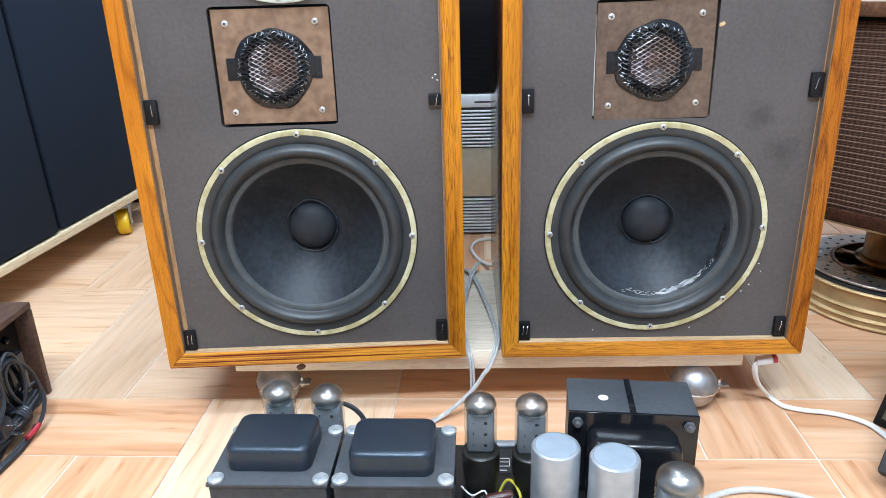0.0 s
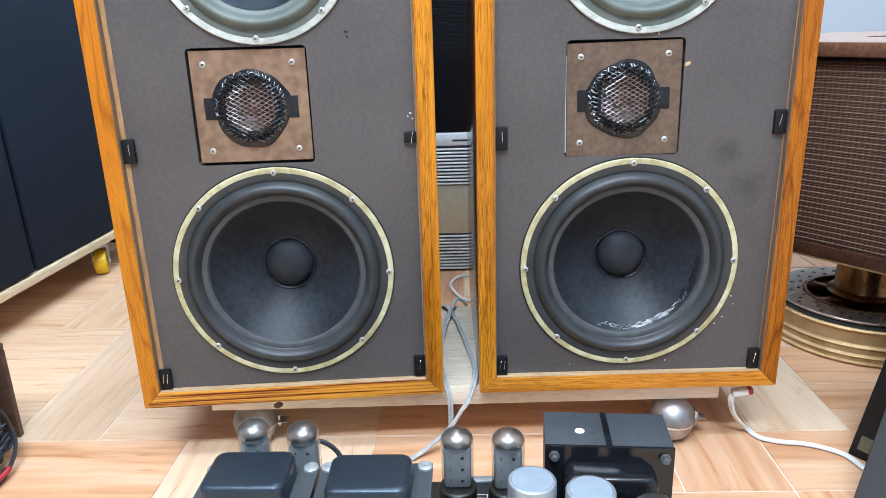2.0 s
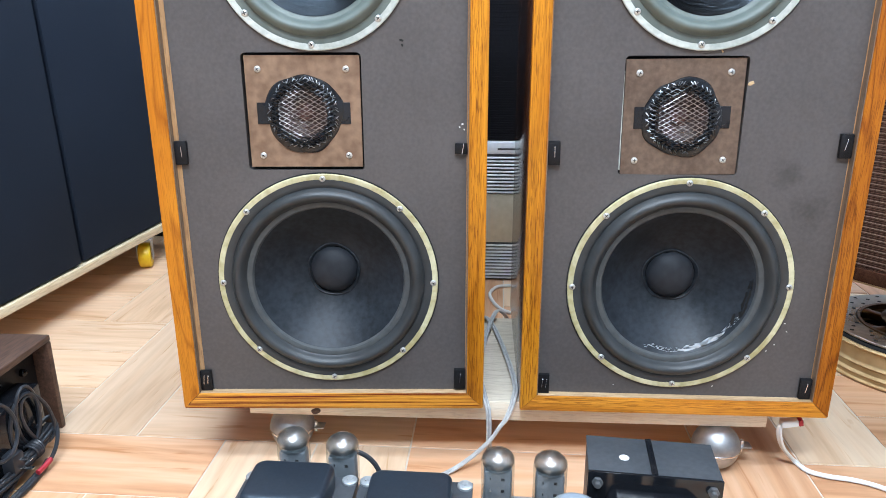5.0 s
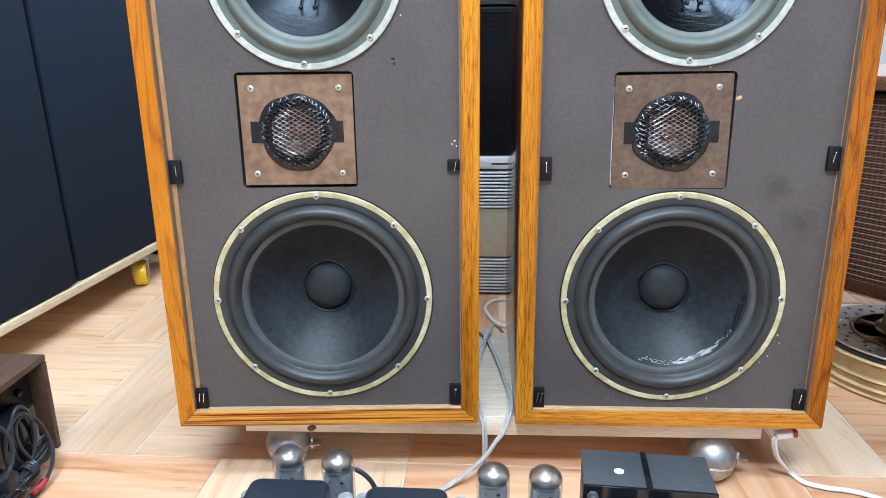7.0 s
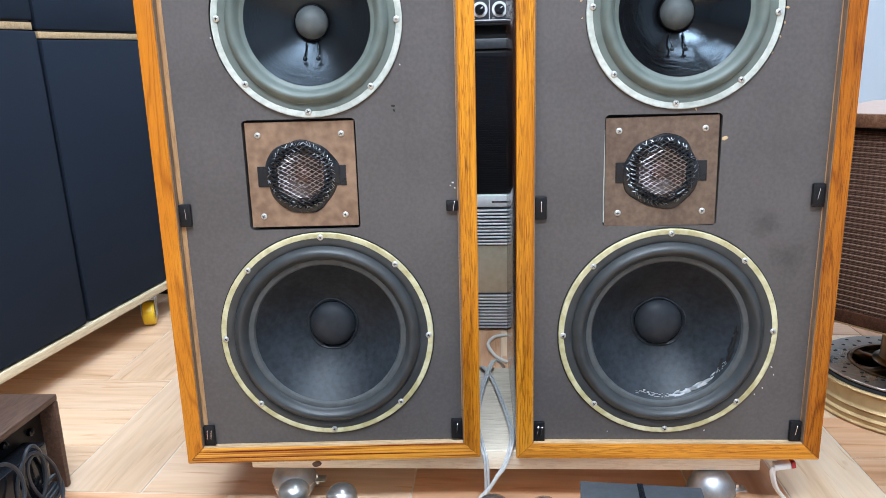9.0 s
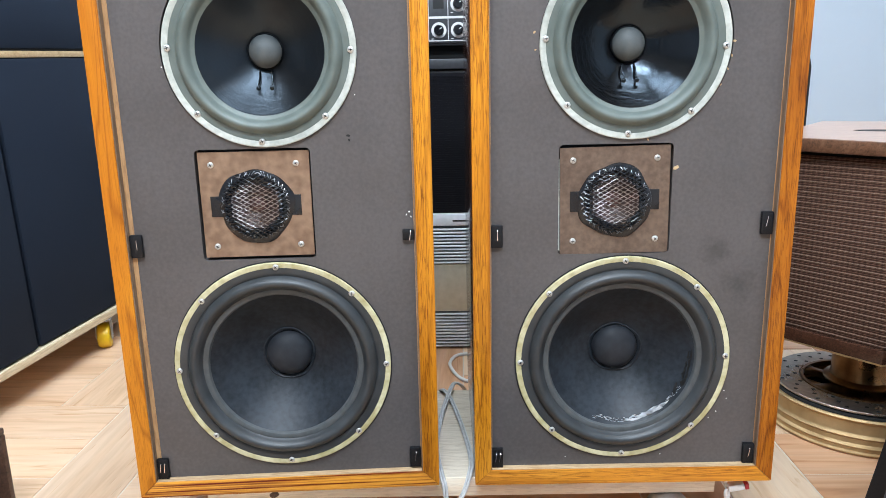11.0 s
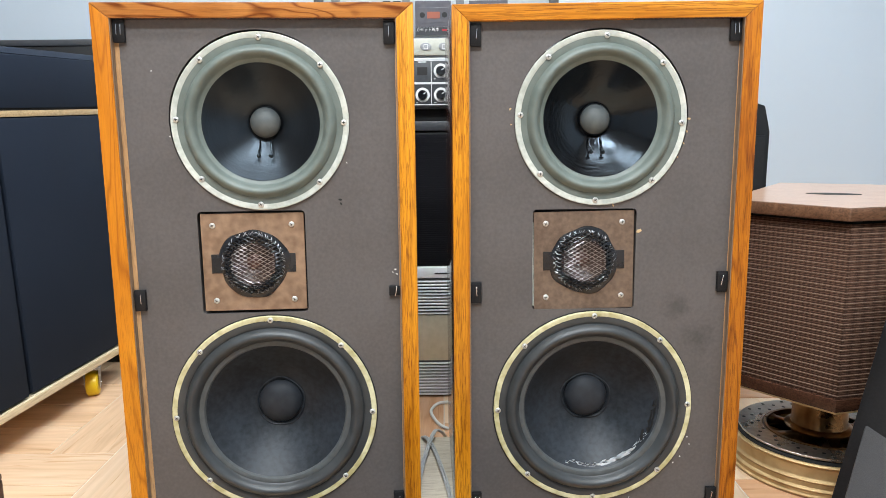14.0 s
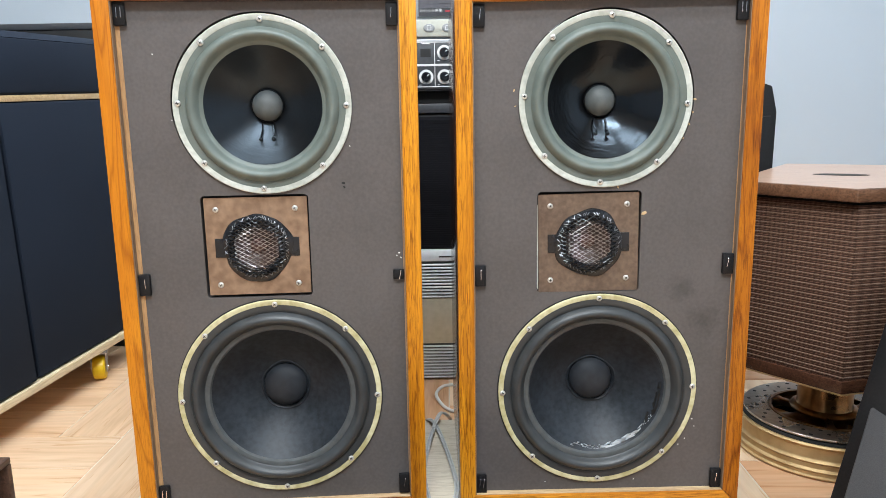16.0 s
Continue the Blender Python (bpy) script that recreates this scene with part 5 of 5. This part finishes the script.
# ---- black leaning loudspeaker beside the wheel ----
def leaning_box():
    d = thing("floor_monitor", pose(0.560, -0.011, 0.0, 0, 0, -56), "black wedge loudspeaker leaning back, charcoal grille front", "loudspeaker")
    lean = math.tan(radians(15.0))
    shear = Matrix(((1, 0, lean * 0.3, 0), (0, 1, lean * 0.95, 0), (0, 0, 1, 0), (0, 0, 0, 1)))
    part("body", moved(box_bm(0.0, 0.052, 0.0, 0.34, 0.0, 0.60, 0.003), shear), black_vinyl, d, "black vinyl side")
    part("badge", moved(box_bm(0.010, 0.034, -0.0012, -0.0002, 0.013, 0.034, 0.0003, 1), shear), badge_dull, d, "dull gold label")
    along, up = Vector((0.72, -0.694, 0.0)), Vector((0.470, 0.484, 0.738)).normalized()
    out = along.cross(up)
    foot = Vector((0.488, -0.157, 0.0))
    m = Matrix((along, out, up)).transposed().to_4x4()
    m.translation = foot
    slab = moved(box_bm(0.0, 0.46, 0.0, 0.022, 0.022, 0.80, 0.004), d.matrix_world.inverted() @ m)
    part("front_grille", slab, charcoal_cloth, d, "charcoal cloth front")
    return d


leaning_box()

# ---- the stack of equipment behind the pair ----
SY = 0.815


def ribbed_unit():
    d = thing("ribbed_audio_unit", pose(0, SY, 0), "silver ribbed audio unit with an olive panel, standing on the floor", "audio unit")
    part("body", box_bm(-0.24, 0.24, 0.006, 0.30, 0.0, 0.3225, 0.003), grey_case, d)
    rib = to_mesh("rib", box_bm(-0.238, 0.238, -0.004, 0.006, -0.0019, 0.0019, 0.0008, 1), silver_face)
    for z0 in (0.006, 0.227):
        for k in range(11):
            r = part("rib", rib, None, d)
            r.matrix_local = pose(0, 0, z0 + 0.0085 * k + 0.002)
    part("middle_panel", box_bm(-0.238, 0.238, 0.0, 0.006, 0.1005, 0.2235, 0.001), olive_panel, d, "plain dull olive panel")
    part("top_cover", box_bm(-0.24, 0.24, -0.004, 0.30, 0.3230, 0.354, 0.004), silver_face, d, "bright silver top strip")
    part("slot", box_bm(-0.012, 0.10, -0.0045, -0.003, 0.334, 0.338), slot_dark, d)
    return d


def black_speaker_unit():
    d = thing("black_cloth_unit", pose(0, SY, 0.3545), "black cloth-fronted audio cabinet on a silver unit", "audio cabinet")
    part("body", box_bm(-0.25, 0.25, 0.006, 0.30, 0.0, 0.346, 0.003), black_vinyl, d)
    part("cloth", box_bm(-0.244, 0.244, 0.0, 0.006, 0.004, 0.338, 0.002), black_weave, d, "black cloth front")
    rows = join_bm(*[box_bm(-0.243, 0.243, -0.0012, 0.0002, 0.008 + 0.0056 * k, 0.0108 + 0.0056 * k) for k in range(58)])
    tagged(part("weave", rows, black_weave, d, "fine rows in the cloth"), kind="stuff")
    part("lid", box_bm(-0.25, 0.25, -0.002, 0.30, 0.3465, 0.370, 0.002), dark_panel, d, "dark grey top edge")
    part("riser", box_bm(-0.23, 0.23, 0.03, 0.28, 0.3705, 0.4005, 0.002), black_board, d)
    return d


def knob(parent, x, z, r):
    k = part("knob", lathe_bm([(r, 0), (r, -0.0006), (r * 0.68, -0.0006)], 36, "y"), print_white, parent, "black knob in a white dial ring")
    k.matrix_local = pose(x, -0.004, z)
    part("grip", lathe_bm([(r * 0.62, 0), (r * 0.60, -0.012), (r * 0.52, -0.014), (0, -0.014)], 28, "y"), gloss_black, k)
    part("pointer", moved(box_bm(-0.0008, 0.0008, -0.0146, -0.0139, r * 0.15, r * 0.5), pose(0, 0, 0, 0, 55, 0)), print_white, k)
    return k


def knob_unit():
    d = thing("dark_knob_unit", pose(0, SY, 0.7555), "dark grey audio mixer with white-ringed knobs", "mixer")
    part("body", box_bm(-0.26, 0.26, 0.0, 0.26, 0.0, 0.123, 0.002), dark_panel, d)
    part("front_panel", box_bm(-0.258, 0.258, -0.004, 0.0, 0.005, 0.115, 0.001), dark_panel, d, "dark grey panel")
    columns = [0.0095 + 0.0455 * k for k in range(-5, 6)]
    for x in columns:
        part("divider", box_bm(x - 0.0245, x - 0.0229, -0.0048, -0.0041, 0.0115, 0.1150), print_white, d, "thin white dividing line")
    for z, w in ((0.0100, 0.0012), (0.0620, 0.0026), (0.1162, 0.0010)):
        part("divider", box_bm(-0.257, 0.257, -0.0048, -0.0041, z - w, z + w), print_white, d, "white dividing line")
    part("top_strip", box_bm(-0.258, 0.258, -0.0050, 0.0, 0.1175, 0.1232, 0.001), silver_face, d, "bright silver strip")
    for k, x in enumerate(columns):
        for z in (0.0336, 0.0915):
            if z > 0.05 and k == 4:
                part("display", box_bm(x - 0.0130, x + 0.0120, -0.0046, -0.004, z - 0.0100, z + 0.0095), slot_dark, d, "small dark display")
                part("print_bar", box_bm(x - 0.010, x + 0.010, -0.0046, -0.004, z + 0.0205, z + 0.0230), print_white, d)
            else:
                knob(d, x, z, 0.0178)
                part("print_bar", box_bm(x - 0.0175, x - 0.0115, -0.0046, -0.004, z - 0.0200, z - 0.0185), print_white, d)
    return d


def cassette_door(d, x, width, loaded):
    """A smoked cassette door with a dark band below it."""
    w = part("cassette_door", box_bm(-width / 2, width / 2, -0.006, 0.0, 0.0, 0.0835, 0.002), white_plastic, d, "smoked cassette door in a white frame")
    w.matrix_local = pose(x, 0, 0.0520)
    h = width / 2 - 0.003
    part("band", box_bm(-h, h, -0.0070, -0.0061, 0.0008, 0.0200), dark_panel, w, "dark band under the door")
    part("window", box_bm(-h, h, -0.0070, -0.0061, 0.0208, 0.0815), smoked, w, "smoked window")
    if loaded:
        part("cassette", box_bm(-h + 0.004, h - 0.004, -0.0078, -0.0071, 0.0300, 0.0660, 0.0003, 1), smoked, w, "cassette behind the window")
        part("cassette_label", box_bm(-0.0145, 0.0165, -0.0084, -0.0079, 0.0405, 0.0560), orange_label, w, "orange cassette label")
        for q in (-0.026, 0.028):
            part("reel", moved(lathe_bm([(0.0065, 0), (0.0065, -0.0008), (0, -0.0009)], 16, "y"), Matrix.Translation((q, -0.0079, 0.0485))), slot_dark, w)
        part("red_bar", box_bm(0.0215, 0.0405, -0.0076, -0.0071, 0.0105, 0.0150), red_plastic, w)
    return w


def deck_unit():
    d = thing("cassette_deck", pose(0, SY, 0.879), "white double cassette deck with an orange-labelled cassette", "cassette deck")
    part("body", box_bm(-0.285, 0.285, 0.0, 0.24, 0.0, 0.168, 0.004), white_plastic, d, "white plastic body")
    part("key_strip", box_bm(-0.281, 0.281, -0.010, 0.0, 0.0052, 0.0455, 0.002), cream_plastic, d, "cream strip with keys")
    for k in range(13):
        x = -0.2966 + 0.0450 * k
        if abs(x) > 0.268:
            continue
        part("key", moved(lathe_bm([(0.0095, 0), (0.0095, -0.0020), (0.0086, -0.0028), (0, -0.0028)], 24, "y"), Matrix.Translation((x, -0.010, 0.0255)) @ Matrix.Diagonal((1.45, 1, 1, 1))), grey_button, d, "grey oval key")
        q = [box_bm(x - 0.0052, x + 0.0052, -0.0134, -0.0127, 0.0255 + e - 0.0006, 0.0255 + e + 0.0006) for e in (-0.0050, 0.0050)] + [box_bm(x + e - 0.0006, x + e + 0.0006, -0.0134, -0.0127, 0.0212, 0.0298) for e in (-0.0046, 0.0046)]
        part("key_mark", join_bm(*q), print_white, d, smooth=0)
    cassette_door(d, -0.0080, 0.0930, True)
    cassette_door(d, 0.1270, 0.1000, False)
    cassette_door(d, -0.1900, 0.0600, False)
    for x0, x1 in ((-0.0830, -0.0640), (0.0480, 0.0680), (-0.2560, -0.2350)):
        part("grey_panel", box_bm(x0, x1, -0.0030, 0.0, 0.0560, 0.1480, 0.001), grey_case, d, "dark grey panel between the doors")
    for k in range(40):
        x = -0.270 + 0.0139 * k
        part("vent_slot", box_bm(x - 0.0040, x + 0.0040, -0.0006, 0.0, 0.1530, 0.1580), dark_panel, d)
    for x0, z in ((-0.160, 0.1462), (-0.110, 0.1462), (-0.160, 0.1400), (-0.105, 0.1330), (-0.130, 0.1330)):
        part("badge_bar", box_bm(x0, x0 + (0.045 if z > 0.14 else 0.018), -0.0012, 0.0, z, z + 0.0022), slot_dark, d)
    for x in (-0.287, 0.287):
        part("side_strip", box_bm(x - 0.012, x + 0.012, -0.003, 0.235, 0.02, 0.1675, 0.002), dark_panel, d)
    f = bpy.data.curves.new("lettering", "FONT")
    f.body, f.size, f.align_x, f.extrude = "\u30ab\u30bb\u30c3\u30c8\u518d\u751f", 0.0094, "CENTER", 0.0001
    f.materials.append(print_white)
    t = new("lettering", f)
    t.parent, t.matrix_local = d, pose(-0.0215, -0.0073, 0.0630, 90)
    return d


ribbed_unit()
black_speaker_unit()
knob_unit()
deck_unit()


def far_speaker():
    d = thing("small_black_loudspeaker", pose(0.878, 0.92, 0.0), "slim black loudspeaker with slanted top corner near the wall", "loudspeaker")
    part("body", prism_bm([(-0.24, 0), (0, 0), (0.004, 0.690), (-0.012, 0.757), (-0.05, 0.770), (-0.24, 0.770)], 0.0, 0.26, 0.003), black_vinyl, d)
    part("front_grille", box_bm(-0.23, -0.012, -0.012, -0.0005, 0.03, 0.68, 0.004), black_vinyl, d)
    return d


far_speaker()


# ---- cables ----
def cable(name, pts, r, mat, label, category="cable"):
    return solo(name, tube_bm(pts, r, 10, smooth=6), mat, label, category)


def twin_cable(name, pts, r, mat, label):
    """Two strands side by side, held level."""
    c = thing(name, pose(*pts[0]), label, "cable")
    start = Vector(pts[0])
    for side in (-1, 1):
        strand = []
        for k, p in enumerate(pts):
            a, b = Vector(pts[max(k - 1, 0)]), Vector(pts[min(k + 1, len(pts) - 1)])
            across = Vector((-(b - a).y, (b - a).x, 0.0))
            if across.length < 0.004:
                across = Vector((1.0, 0.2, 0.0))
            if across.x < 0:
                across = -across
            strand.append(tuple(Vector(p) - start + across.normalized() * side * r * 0.98))
        part("strand", tube_bm(strand, r, 8, smooth=6), mat, c)
    return c


connector = thing("mains_connector", pose(0.398, 0.030, 0.0), "white moulded plug with red band under the loudspeaker", "connector")
part("shell", moved(box_bm(0.0, 0.024, -0.0065, 0.0065, -0.0055, 0.0055, 0.003), pose(0.003, 0.0, 0.0790, 0, -10, 0)), white_cable, connector)
part("band", moved(box_bm(0.0242, 0.030, -0.006, 0.006, -0.005, 0.005, 0.001), pose(0.003, 0.0, 0.0790, 0, -10, 0)), red_plastic, connector, "red band")
MAINS = [(0.4030, 0.030, 0.0780), (0.4008, 0.030, 0.0720), (0.403, 0.032, 0.0581), (0.4109, 0.036, 0.0392), (0.4246, 0.042, 0.0207), (0.4404, 0.0489, 0.0040), (0.4495, 0.0289, 0.0034), (0.4737, 0.017, 0.0034), (0.5039, 0.0112, 0.0034), (0.531, -0.0003, 0.0034), (0.5533, -0.020, 0.0034), (0.5620, -0.0508, 0.0034), (0.575, -0.09, 0.0034), (0.60, -0.14, 0.0034)]
twin_cable("mains_cable", MAINS, 0.0024, white_cable, "white flat twin mains cable lying on the floor")
cable("grey_cable", [(0.262, -0.195, 0.0042), (0.2795, -0.1784, 0.0042), (0.3152, -0.1644, 0.0042), (0.3506, -0.1629, 0.0042), (0.3944, -0.175, 0.0042), (0.43, -0.205, 0.0042), (0.45, -0.25, 0.0042)], 0.0040, clear_cable, "pale grey cable curving over the floor planks")
twin_cable("speaker_cable", [(0.07, 0.46, 0.0045), (-0.045, 0.40, 0.0045), (-0.040, 0.36, 0.07), (-0.029, 0.325, 0.106), (-0.010, 0.275, 0.1055), (0.012, 0.153, 0.1055), (0.022, 0.070, 0.1055), (0.019, 0.022, 0.1065), (0.010, 0.008, 0.085), (0.000, 0.006, 0.070), (-0.014, 0.004, 0.048), (-0.040, 0.000, 0.022), (-0.068, -0.010, 0.005), (-0.100, -0.040, 0.0045), (-0.150, -0.10, 0.0045), (-0.20, -0.14, 0.0045)], 0.0021, clear_cable, "clear twin speaker cable crossing on the dolly")
twin_cable("speaker_cable", [(0.12, 0.50, 0.0045), (0.045, 0.46, 0.0045), (0.020, 0.40, 0.06), (0.006, 0.345, 0.1055), (-0.010, 0.330, 0.1125), (-0.028, 0.214, 0.1055), (-0.033, 0.110, 0.1055), (-0.024, 0.034, 0.1065), (-0.017, 0.012, 0.090), (-0.0155, 0.010, 0.050), (-0.016, 0.010, 0.0045), (-0.018, -0.06, 0.0045), (-0.024, -0.13, 0.0045)], 0.0021, clear_cable, "clear twin speaker cable hanging over the dolly edge")
cable("looped_cable", [(0.10, 0.79, 0.0040), (0.028, 0.768, 0.0040), (-0.007, 0.754, 0.0040), (-0.023, 0.707, 0.0040), (-0.014, 0.655, 0.0040), (0.004, 0.612, 0.0040), (0.03, 0.59, 0.0040), (0.09, 0.56, 0.0040)], 0.0040, white_cable, "pale looped cable on the floor")

# ---- floor planks ----
taken = {}
planks = []


def inside(cell):
    x, y = X0 + W_TILE * cell[1], Y0 + W_TILE * cell[0]
    return ROOM[0] - W_TILE < x < ROOM[1] and ROOM[2] - W_TILE < y < ROOM[3]


def lay(kind, r, c, n):
    cells = [(r, c + i) if kind == "H" else (r + i, c) for i in range(n)]
    run = []
    for cell in cells + [None]:
        if cell is not None and cell not in taken and inside(cell):
            taken[cell] = True
            run.append(cell)
        elif run:
            planks.append((kind, run[0], len(run)))
            run = []


for row in (("H", -1, -4, 4), ("V", -4, 0, 4), ("V", -5, -1, 4), ("V", -5, -2, 4), ("V", 0, -2, 4), ("H", 0, -1, 3), ("V", -4, 1, 4), ("H", -1, 2, 3), ("H", 0, 2, 3),
            ("V", -1, 5, 4), ("V", 0, 6, 4), ("H", -1, 6, 4), ("H", -2, 2, 4), ("V", -5, 6, 4), ("H", 0, 7, 4), ("H", 1, 7, 4), ("H", 0, -6, 4), ("H", 1, -6, 4), ("H", 2, -6, 4), ("V", 3, -3, 4), ("H", 3, -7, 4), ("H", 4, -7, 4), ("H", 5, -7, 4)):
    lay(*row)
for k in range(-32, 26):
    for m in range(-8, 9):
        lay("H", k, k + 8 * m, 4)
        lay("V", k - 7, k + 8 * m, 4)
plank_meshes = {}
tone = random.Random(5)
for kind, (r, c), n in planks:
    x0, y0 = X0 + W_TILE * c, Y0 + W_TILE * r
    lx, ly = (n * W_TILE, W_TILE) if kind == "H" else (W_TILE, n * W_TILE)
    pale = tone.random() < (0.25 if kind == "H" else 0.6)
    pale = {(-1, -4): False, (-4, 0): True, (0, -2): True, (0, -1): False, (-1, 5): False, (0, 6): True, (-1, 6): False, (-2, 2): False, (-5, 6): False, (0, 7): False, (-5, -1): False, (-5, -2): False}.get((r, c), pale)
    if x0 < -0.5 and y0 > 0.0:
        pale = "mid"
    if (n, pale) not in plank_meshes:
        g = 0.0014
        bm = box_bm(-n * W_TILE / 2 + g, n * W_TILE / 2 - g, -W_TILE / 2 + g, W_TILE / 2 - g, -0.006, 0.0, 0.0007, 1)
        plank_meshes[(n, pale)] = to_mesh("plank", bm, {True: plank_pale, False: plank_warm, "mid": plank_mid}[pale], 30)
    ob = new("plank", plank_meshes[(n, pale)])
    ob.matrix_world = pose(x0 + lx / 2, y0 + ly / 2, 0, 0, 0, 0 if kind == "H" else 90)
    ob.parent = bpy.data.objects["floor"]
